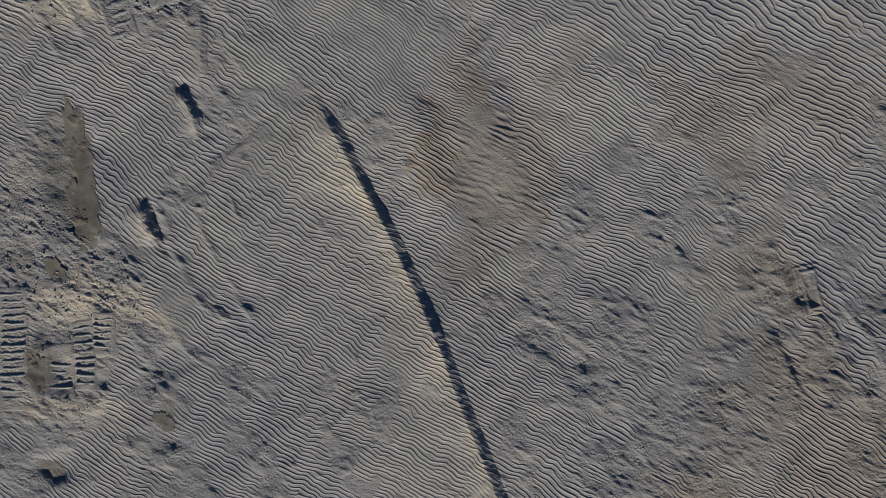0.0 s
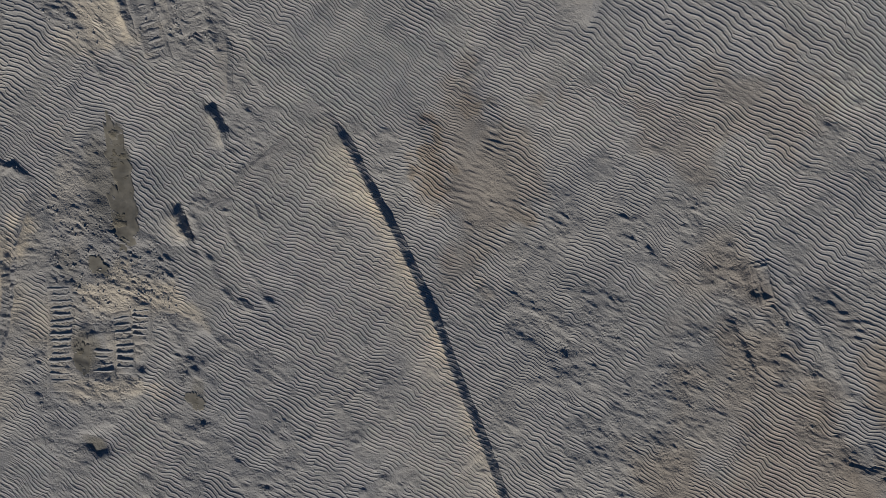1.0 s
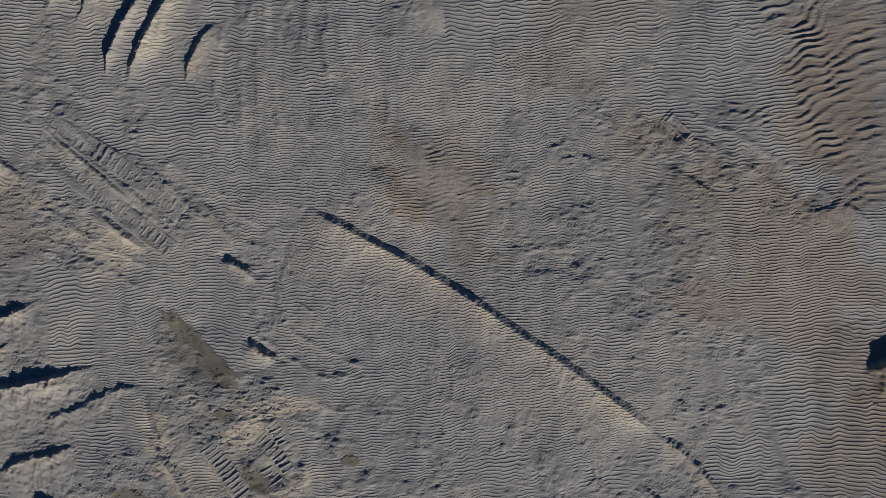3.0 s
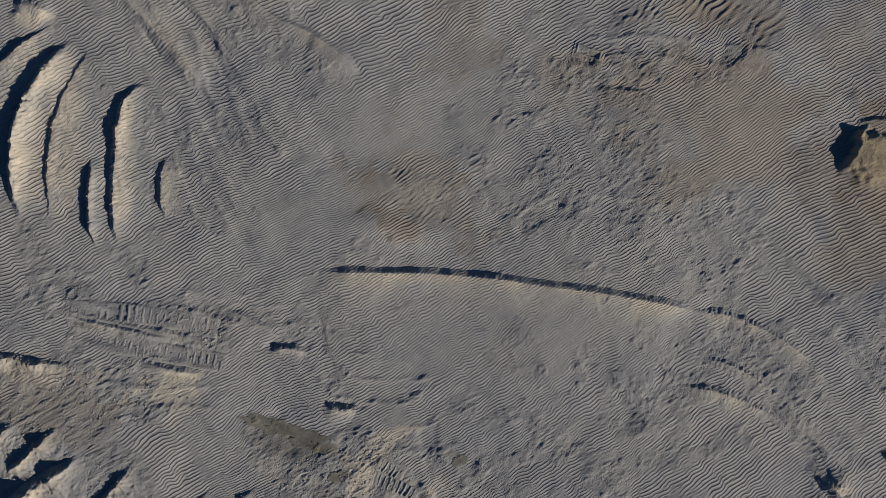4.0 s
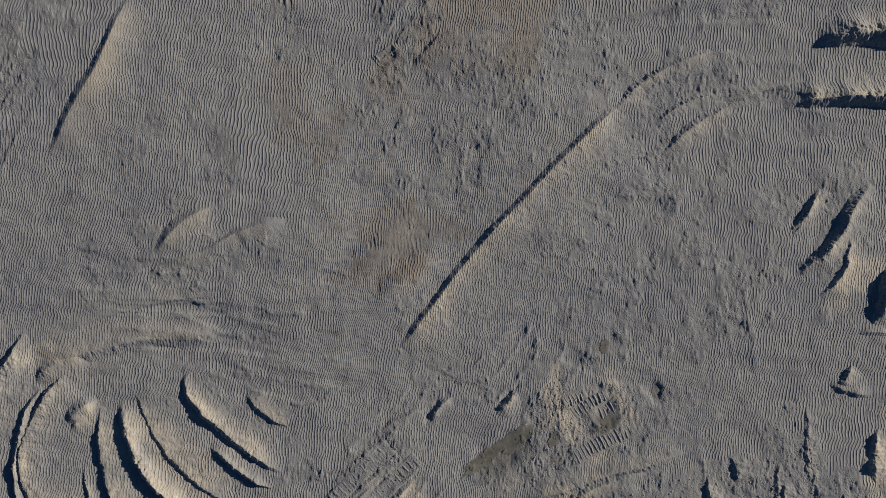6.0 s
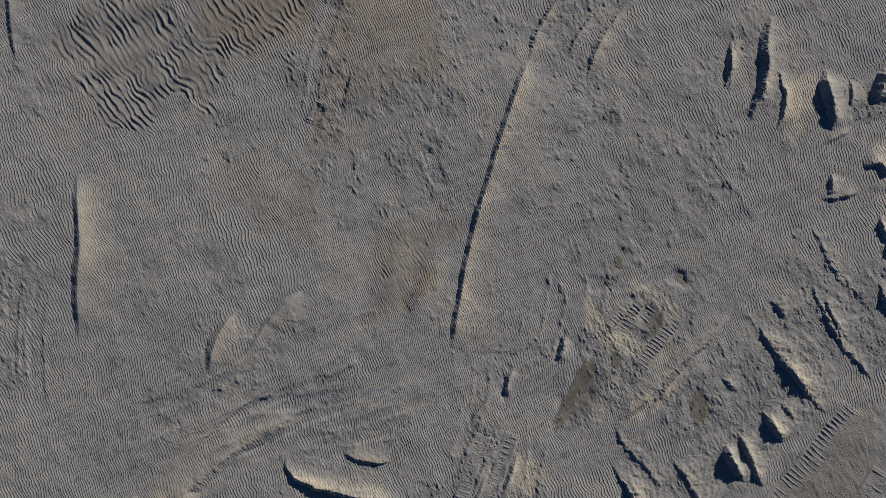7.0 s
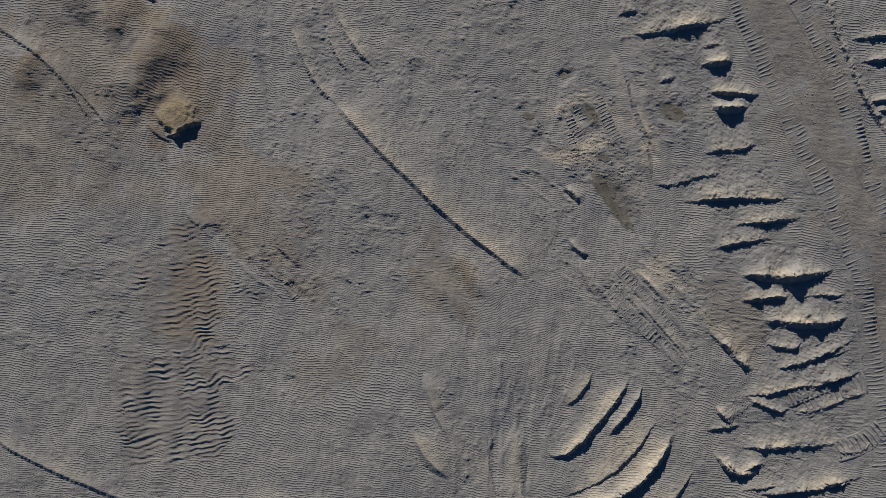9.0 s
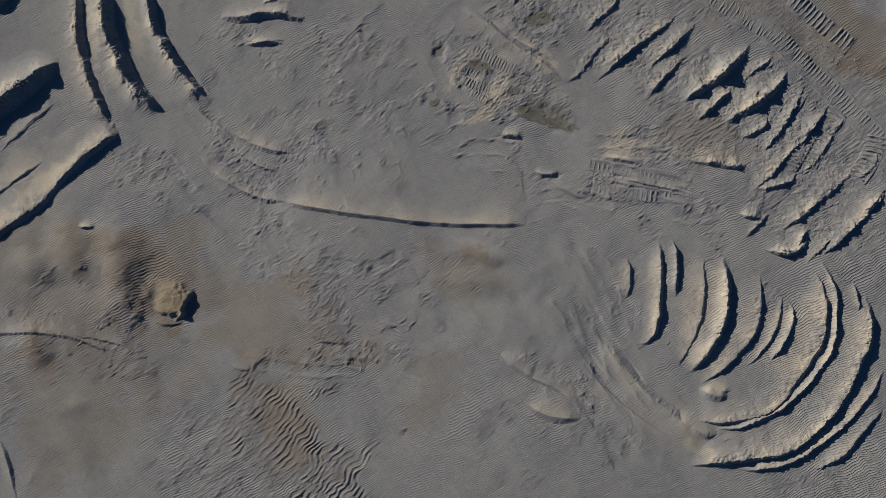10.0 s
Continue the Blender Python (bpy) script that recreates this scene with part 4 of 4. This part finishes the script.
berm([(-0.31, 15.97), (0.44, 15.8), (1.31, 15.64), (2.02, 15.52), (2.75, 15.16), (3.38, 14.74)], 0.5, 0.2, 0.55, ends=0.5, group='curved ridges')
berm([(-4.39, 10.9), (-5.06, 11.17), (-5.98, 11.43), (-7.0, 11.64), (-7.51, 11.86)], 0.5, 0.15, 0.7, ends=0.5, group='spoil ridges')
berm([(-3.56, 8.68), (-4.0, 9.72), (-4.82, 9.78), (-5.33, 10.01)], 0.4, 0.16, 0.7, ends=0.5, group='spoil ridges')
berm([(-4.85, 9.13), (-5.73, 9.54), (-6.24, 9.77)], 0.45, 0.2, 0.7, ends=0.5, group='spoil ridges')
berm([(-6.08, 11.38), (-7.0, 11.64), (-7.89, 11.86)], 0.45, 0.14, 0.7, ends=0.5, group='spoil ridges')
berm([(-7.25, -7.14), (-8.3, -6.82), (-9.48, -6.54), (-10.31, -6.3), (-11.09, -6.18)], 0.7, 0.17, 0.75, ends=0.5, group='spoil ridges')
berm([(-9.49, -5.53), (-9.92, -5.43), (-10.42, -5.24)], 0.35, 0.07, 0.75, ends=0.35, group='spoil ridges')
berm([(-9.18, -4.86), (-9.45, -4.92), (-9.98, -4.8), (-10.5, -4.54)], 0.5, 0.22, 0.75, ends=0.35, group='spoil ridges')
berm([(-7.57, -4.97), (-7.91, -4.93), (-8.25, -4.9)], 0.25, 0.06, 0.75, ends=0.35, group='spoil ridges')
berm([(-8.97, -3.87), (-9.5, -3.75), (-10.06, -3.42), (-10.89, -2.92)], 0.5, 0.16, 0.75, ends=0.35, group='spoil ridges')
berm([(-8.94, -3.29), (-9.31, -3.07), (-10.01, -2.8), (-10.16, -2.61)], 0.35, 0.3, 0.75, ends=0.35, group='spoil ridges')
berm([(-7.92, -1.84), (-8.54, -1.65), (-9.17, -1.46), (-10.0, -1.22)], 0.55, 0.14, 0.75, ends=0.35, group='spoil ridges')
berm([(-5.66, -1.55), (-6.47, -1.25), (-7.35, -1.1), (-8.21, -0.92), (-8.84, -0.75)], 0.4, 0.06, 0.75, ends=0.5, group='spoil ridges')
berm([(-6.34, -0.45), (-7.16, -0.16), (-7.77, 0.05), (-8.55, 0.41), (-9.74, 0.9), (-10.55, 1.17)], 0.8, 0.14, 0.75, ends=0.5, group='spoil ridges')
berm([(-7.63, 1.13), (-8.36, 1.34), (-9.17, 1.64), (-9.98, 1.91), (-10.41, 2.01)], 0.65, 0.15, 0.75, ends=0.5, group='spoil ridges')
berm([(-6.78, 1.7), (-7.65, 1.85), (-8.49, 2.09), (-9.11, 2.27)], 0.55, 0.13, 0.75, ends=0.35, group='spoil ridges')
berm([(-7.16, 2.94), (-7.97, 3.23), (-8.89, 3.79), (-9.7, 4.06), (-10.72, 4.28)], 0.6, 0.32, 0.5, ends=0.5, group='spoil ridges', label="tall bulldozed sand ridge with a pale crest over a dug trench")
berm([(-6.85, 3.87), (-7.58, 4.08), (-8.39, 4.37), (-8.78, 4.54)], 0.4, 0.2, 0.75, ends=0.35, group='spoil ridges')
berm([(-8.75, 4.6), (-9.57, 4.85), (-10.14, 5.15), (-10.75, 5.34)], 0.35, 0.09, 0.75, ends=0.35, group='spoil ridges')
berm([(-7.22, 4.86), (-7.97, 5.27), (-8.91, 5.78), (-9.72, 6.05), (-10.48, 6.09)], 0.65, 0.31, 0.5, ends=0.5, group='spoil ridges', label="tall bulldozed sand ridge with a pale crest over a dug trench")
berm([(-7.01, 5.83), (-7.58, 6.13), (-7.94, 6.37), (-8.42, 6.34)], 0.35, 0.14, 0.75, ends=0.35, group='spoil ridges')
berm([(-6.61, 6.71), (-7.48, 6.87), (-8.35, 7.02), (-9.26, 7.07), (-9.97, 7.04), (-10.31, 7.07)], 0.45, 0.12, 0.75, ends=0.5, group='spoil ridges')
berm([(-5.23, 7.16), (-6.25, 7.5), (-7.3, 7.75), (-8.14, 7.99), (-9.24, 8.12), (-10.11, 8.28)], 0.6, 0.16, 0.75, ends=0.5, group='spoil ridges')
berm([(-5.42, 7.25), (-5.92, 7.71), (-6.4, 8.2), (-7.0, 8.42)], 0.35, 0.13, 0.75, ends=0.35, group='spoil ridges')
berm([(-6.83, 8.53), (-7.95, 8.89), (-9.31, 8.98), (-10.08, 9.09)], 0.4, 0.1, 0.75, ends=0.35, group='spoil ridges')
berm([(-4.41, 7.15), (-4.53, 7.67), (-4.76, 8.18)], 0.35, 0.13, 0.75, ends=0.35, group='spoil ridges')
berm([(-3.62, 7.86), (-4.34, 8.09), (-4.96, 8.27)], 0.3, 0.07, 0.75, ends=0.35, group='spoil ridges')
berm([(-4.42, 8.93), (-5.22, 9.23), (-6.18, 9.7), (-6.96, 10.05), (-7.78, 10.29), (-8.45, 10.36)], 0.65, 0.16, 0.75, ends=0.5, group='spoil ridges')
berm([(-7.69, 10.49), (-8.42, 10.93), (-9.18, 10.8)], 0.35, 0.1, 0.75, ends=0.35, group='spoil ridges')
berm([(-3.8, 9.0), (-3.92, 9.52), (-4.19, 9.95), (-4.95, 10.1)], 0.35, 0.2, 0.75, ends=0.35, group='spoil ridges')
berm([(-3.71, 10.49), (-4.95, 10.85), (-6.18, 11.23), (-7.39, 11.65), (-8.47, 11.84)], 0.55, 0.14, 0.75, ends=0.5, group='spoil ridges')
berm([(-5.26, 4.41), (-5.62, 5.28), (-5.93, 6.13), (-6.32, 6.58)], 0.55, 0.2, 0.75, ends=0.35, group='spoil ridges')
berm([(-6.61, -10.85), (-7.2, -10.63), (-8, -10.31), (-8.8, -10), (-9.92, -9.75), (-10.44, -9.64)], 0.28, 0.045, 1.0, group='spoil ridges')
berm([(-7.8, -9.36), (-8.37, -9.06), (-9.06, -8.69), (-9.75, -8.37), (-11.12, -8.09), (-11.63, -7.99)], 0.39, 0.085, 0.8, group='spoil ridges')
berm([(-14.7, -3.47), (-15.04, -3.35), (-15.92, -3.04), (-16.59, -2.79), (-16.88, -2.69)], 0.34, 0.123, 0.5, group='spoil ridges')
berm([(-14.7, -2.57), (-15.03, -2.47), (-15.76, -2.23), (-16.52, -1.95), (-16.78, -1.84)], 0.34, 0.123, 0.5, group='spoil ridges')
berm([(-14.03, -1.06), (-14.34, -0.99), (-15.11, -0.8), (-15.7, -0.52), (-15.94, -0.42)], 0.28, 0.135, 0.5, group='spoil ridges')
berm([(-14.16, -0.62), (-14.39, -0.57), (-14.94, -0.43), (-15.4, -0.21), (-15.58, -0.13)], 0.22, 0.112, 0.6, group='spoil ridges')
berm([(-14.78, -6.69), (-14.63, -5.39), (-14.42, -3.55), (-14.35, -1.34), (-14.62, 0.47), (-14.77, 1.51)], 0.28, 0.112, 0.6, group='spoil ridges')
berm([(8.11, -22.9), (6.39, -22.15), (4.94, -21.54), (3.41, -20.81)], 0.9, 0.48, 0.4, group='bulldozed ridges')
berm([(13.3, -20.4), (11.21, -19.54), (10.1, -19.02), (9.0, -18.5), (7.91, -18.26), (6.61, -17.86), (5.47, -17.37), (4.9, -17.05)], 1.0, 0.19, 0.5, ends=0.5, group='bulldozed ridges', label="long straight terrace edge of pale sand over a dark foot")
berm([(10.6, -20.9), (9.63, -20.41), (8.52, -19.89), (7.53, -19.32)], 0.6, 0.07, 0.6, group='bulldozed ridges')
berm([(8.15, -21.23), (6.62, -20.67), (5.09, -20.1)], 0.6, 0.06, 0.6, group='bulldozed ridges')
berm([(15.5, -18.4), (14.88, -17.5), (13.69, -15.35), (12.81, -13.03), (12.65, -12.01)], 0.8, 0.09, 0.9, group='drifts')
berm([(0.06, -21.88), (1.96, -20.86), (2.72, -20.24), (3.32, -19.57), (4.14, -18.56), (5.01, -17.41)], 0.8, 0.3, 0.5, group='curved ridges')
berm([(-0.49, -20.84), (1.13, -19.8), (1.82, -19.06), (2.49, -18.27), (3.04, -17.27), (3.36, -15.85)], 0.8, 0.5, 0.5, ends=1.8, group='curved ridges')
berm([(-1.35, -19.2), (0.19, -18.02), (0.64, -17.35), (1.1, -16.68), (1.69, -15.25), (1.96, -14)], 0.7, 0.32, 0.5, ends=1.5, group='curved ridges')
berm([(-2.36, -14.4), (-2.98, -13.99), (-3.49, -13.56), (-3.89, -12.51)], 0.46, 0.101, 0.8, ends=0.7)
berm([(-3.81, -15.23), (-4.45, -14.65), (-5.05, -14.2), (-5.41, -13.63)], 0.57, 0.234, 0.7, ends=0.7)
berm([(-4.73, -15.5), (-5.07, -15.07), (-5.41, -14.64)], 0.34, 0.094, 0.8, ends=0.5)
berm([(-5.41, -16.53), (-5.63, -15.9), (-5.88, -15.22)], 0.57, 0.234, 0.7, ends=0.6)
berm([(-6.66, -17.08), (-7.07, -16.11), (-7.43, -15.26), (-7.67, -14.36)], 0.57, 0.257, 0.7, ends=0.8)
berm([(-7.19, -17.03), (-7.48, -16.15), (-7.6, -15.49)], 0.34, 0.117, 0.8, ends=0.5)
berm([(-5.35, -13.2), (-5.6, -13.6), (-5.86, -14.05)], 0.34, 0.070, 0.8, ends=0.5)
berm([(-6.86, -13.34), (-7.22, -13.8), (-7.63, -13.69), (-7.71, -14.52)], 0.46, 0.140, 0.8, ends=0.5)
berm([(-6.19, -12.61), (-6.44, -12.29), (-6.56, -11.83)], 0.46, 0.109, 0.8, ends=0.4)
berm([(-6.41, -11.65), (-6.91, -12.14), (-7.31, -12.75)], 0.46, 0.062, 0.8, ends=0.5)
berm([(-8.27, -12.54), (-8.62, -12.19), (-9.26, -11.83), (-9.84, -11.66)], 0.69, 0.167, 0.7, ends=0.6, group='spoil ridges')
berm([(-9.49, -10.71), (-10.2, -10.24), (-10.99, -9.87), (-11.55, -9.77)], 0.69, 0.124, 0.7, ends=0.6, group='spoil ridges')
berm([(-7.38, -10.62), (-7.98, -10.24), (-8.93, -9.88)], 0.46, 0.062, 0.9, ends=0.5, group='spoil ridges')
berm([(-8.39, -9.19), (-9.13, -8.81), (-10.1, -8.24)], 0.57, 0.112, 0.8, ends=0.6, group='spoil ridges')
berm([(-7.15, -7.98), (-7.5, -7.99), (-8.02, -7.8)], 0.40, 0.062, 0.9, ends=0.4, group='spoil ridges')
berm([(-1.36, -15.71), (-1.83, -14.71), (-2.4, -13.93), (-3.06, -12.25)], 0.5, 0.24, 0.5, group='bulldozed ridges')
berm([(-0.79, -14.14), (-1.39, -13.37), (-1.76, -12.68)], 0.4, 0.16, 0.6, group='bulldozed ridges')
berm([(3.21, -24.76), (2.56, -24.56), (1.58, -24.25)], 0.5, 0.3, 0.5)
berm([(4.12, -9.47), (3.73, -8.27), (3.21, -6.77), (2.3, -4.56), (1.53, -2.81), (0.84, -1.54), (0.13, -0.02)], 3.0, 0.12, 0.3, soft=True, teeth=0.1, plateau=True, label="low straight sand step with a rippled plateau and a shaded foot")
berm([(4.04, -9.25), (4.43, -10.21), (4.57, -11.33), (4.51, -12.17), (4.39, -13.2)], 0.45, 0.08, 1.2, soft=True, teeth=0.5)
berm([(2.11, -9.96), (2.55, -11.07), (2.67, -12.2), (2.67, -12.94)], 0.5, 0.08, 1.2, soft=True, teeth=0.5)
berm([(3.12, -10.17), (3.3, -11.03), (3.24, -12.04), (3.08, -12.66)], 0.3, 0.07, 1.6, soft=True, teeth=0.8)
berm([(6.01, 5.73), (6.36, 5.01), (6.6, 4.18), (6.59, 3.12)], 0.8, 0.17, 0.2, group='drifts')
berm([(3.86, 10.88), (4.14, 10.15), (4.19, 9.51), (3.98, 8.64)], 0.6, 0.17, 0.5, soft=True, teeth=0.3)
berm([(2.38, 10.46), (2.57, 9.86), (2.62, 9.19)], 0.5, 0.16, 0.5, soft=True, teeth=0.3)
berm([(3.9, 10.75), (4.13, 9.92), (4.15, 8.78), (3.84, 7.45), (3.31, 5.98), (2.73, 4.7)], 0.9, 0.16, 0.5, ends=1.0, soft=True, teeth=0.25, label="broad curved bank of rippled sand round the inner ridges")
berm([(4.7, 10.6), (5.0, 9.49), (4.95, 7.93), (4.58, 6.08), (3.99, 4.45)], 0.7, 0.06, 0.5, ends=1.0, group='drifts')
berm([(-4.17, 5.36), (-3.99, 4.55), (-3.76, 3.88), (-3.52, 3.05), (-3.27, 2.22)], 0.4, 0.08, 0.9, soft=True, teeth=0.4)
berm([(-4.32, 2.88), (-4.12, 2.14), (-3.96, 1.64), (-3.71, 1.17)], 0.3, 0.07, 0.8, soft=True, teeth=0.3)
berm([(-6.32, -2.39), (-6.33, -3.18), (-6.33, -3.9), (-6.45, -4.72), (-6.51, -5.57)], 0.4, 0.11, 0.8, soft=True, teeth=0.4)
berm([(-6.5, -6.81), (-6.35, -5.67), (-6.11, -4.1), (-5.96, -2.73), (-5.75, -1.63)], 0.45, 0.1, 0.9, soft=True, teeth=0.4)
berm([(-2.42, 0.06), (-2.11, -0.43), (-1.89, -0.95)], 0.3, 0.09, 0.8, soft=True, teeth=0.3)
berm([(5.39, 3.43), (5.47, 2.88), (5.41, 2.22), (5.27, 1.44)], 0.6, 0.12, 0.3, group='drifts')
berm([(-4.15, 5.6), (-3.55, 3.58), (-2.93, 1.39)], 0.35, 0.054, 0.8, group='drifts')
berm([(-1.89, -12.66), (-1.33, -13.33), (-1.05, -13.91), (-1.11, -14.42)], 0.4, 0.1, 0.7)
berm([(-1.92, 1.56), (-1.82, 1.05), (-1.83, 0.45), (-1.92, -0.11)], 0.3, 0.081, 0.8, group='drifts')
berm([(-2.43, 0.2), (-2.25, -0.21), (-1.9, -0.96)], 0.3, 0.063, 0.5, group='drifts')
berm([(13.9, 3.07), (13.3, 3.67), (12.44, 4.59), (11.67, 5.54), (10.82, 6.68), (10.22, 7.5)], 1.1, 0.16, 0.3, group='drifts')
berm([(13.7, 11.47), (13.06, 10.91), (12.62, 10.18)], 0.4, 0.126, 0.6, group='drifts')
berm([(21.94, -3.25), (20.69, -1.61), (19.56, -0.27), (17.79, 1.53)], 0.5, 0.108, 0.9, group='drifts')
mound(10.03, -11.47, 0.76, 0.72, 75, 0.2, 92, "tawny dug-out sand mound with a steep undercut face")
berm([(9.22, -16.65), (9.11, -16.29), (8.87, -15.95)], 0.3, 0.12, 0.8, teeth=0.5)
berm([(13.57, -15.37), (13.34, -14.37), (13.24, -13.31), (13.01, -12.74)], 0.4, 0.09, 0.9, teeth=0.7, group='drifts')
berm([(18.7, -15.48), (19.12, -14.77), (20.68, -13.4)], 0.4, 0.09, 0.9, group='drifts')
berm([(2.96, -12.45), (2.67, -13.2), (2.6, -14.22), (2.26, -15.66)], 0.3, 0.054, 1, group='drifts')
berm([(4.23, -11.86), (4.34, -12.61), (4.09, -13.69)], 0.25, 0.054, 1.2, group='drifts')
berm([(10.56, -10.74), (10.98, -11.29), (11.18, -11.9)], 0.5, 0.07, 0.4, group='drifts')
berm([(10.74, -7.18), (11.06, -7.52), (11.25, -8.17)], 0.35, 0.05, 0.8, group='drifts', teeth=0.5)
berm([(10.23, -7.05), (10.61, -7.22), (11.04, -7.18)], 0.4, 0.05, 0.7, group='drifts')
berm([(5.26, 1.43), (5.55, 2.84), (5.49, 4.22), (5.66, 5.9)], 0.5, 0.081, 0.4, group='drifts')
berm([(8.42, -3.14), (8.34, -3.34), (8.42, -3.63)], 0.12, 0.036, 0.6, group='drifts')

berm([(-1.61, -3.85), (-1.51, -4.01), (-1.36, -4.17)], 0.12, 0.05, 0.5, group='drifts')
berm([(-1.33, -1.86), (-1.26, -2.24), (-1.08, -2.42)], 0.15, 0.05, 0.6, group='drifts')

berm([(-2.75, -1.96), (-2.79, -2.21), (-2.73, -2.48), (-2.54, -2.78)], 0.3, 0.1, 0.5, ends=0.5, teeth=0.5)

# ---- mud in the hollows ----
mud_patch(-4.10, -1.08, 0.70, 0.20, -76, "flat skin of olive-brown mud in a long sand hollow")
mud_patch(-3.95, -2.26, 0.61, 0.22, -81, "flat skin of olive-brown mud in a long sand hollow")
mud_patch(-4.45, -3.23, 0.22, 0.16, -44, "small round skin of dark olive mud in a dent")
mud_patch(-4.72, -5.03, 0.34, 0.17, -75, "dark olive mud at the bottom of a machine rut")
mud_patch(-7.62, -3.67, 0.54, 0.35, 130, "square-edged olive mud skin between track prints")
mud_patch(-2.47, -5.90, 0.17, 0.13, -46, "small grey mud skin among trodden sand")

# ---- small marks and crumbs ----
rim_print(8.72, -3.55, 0.62, 0.2, -78, "rectangular print with a crumbling sand rim")
crumbs("sand_crumbs", 9000, CRUSHED, 0.015, 0.055, "loose crumbs of damp sand strewn between the spoil ridges", 5)
crumbs("sand_crumbs", 2500, ROUGH, 0.012, 0.03, "loose crumbs of damp sand on trodden ground", 6)
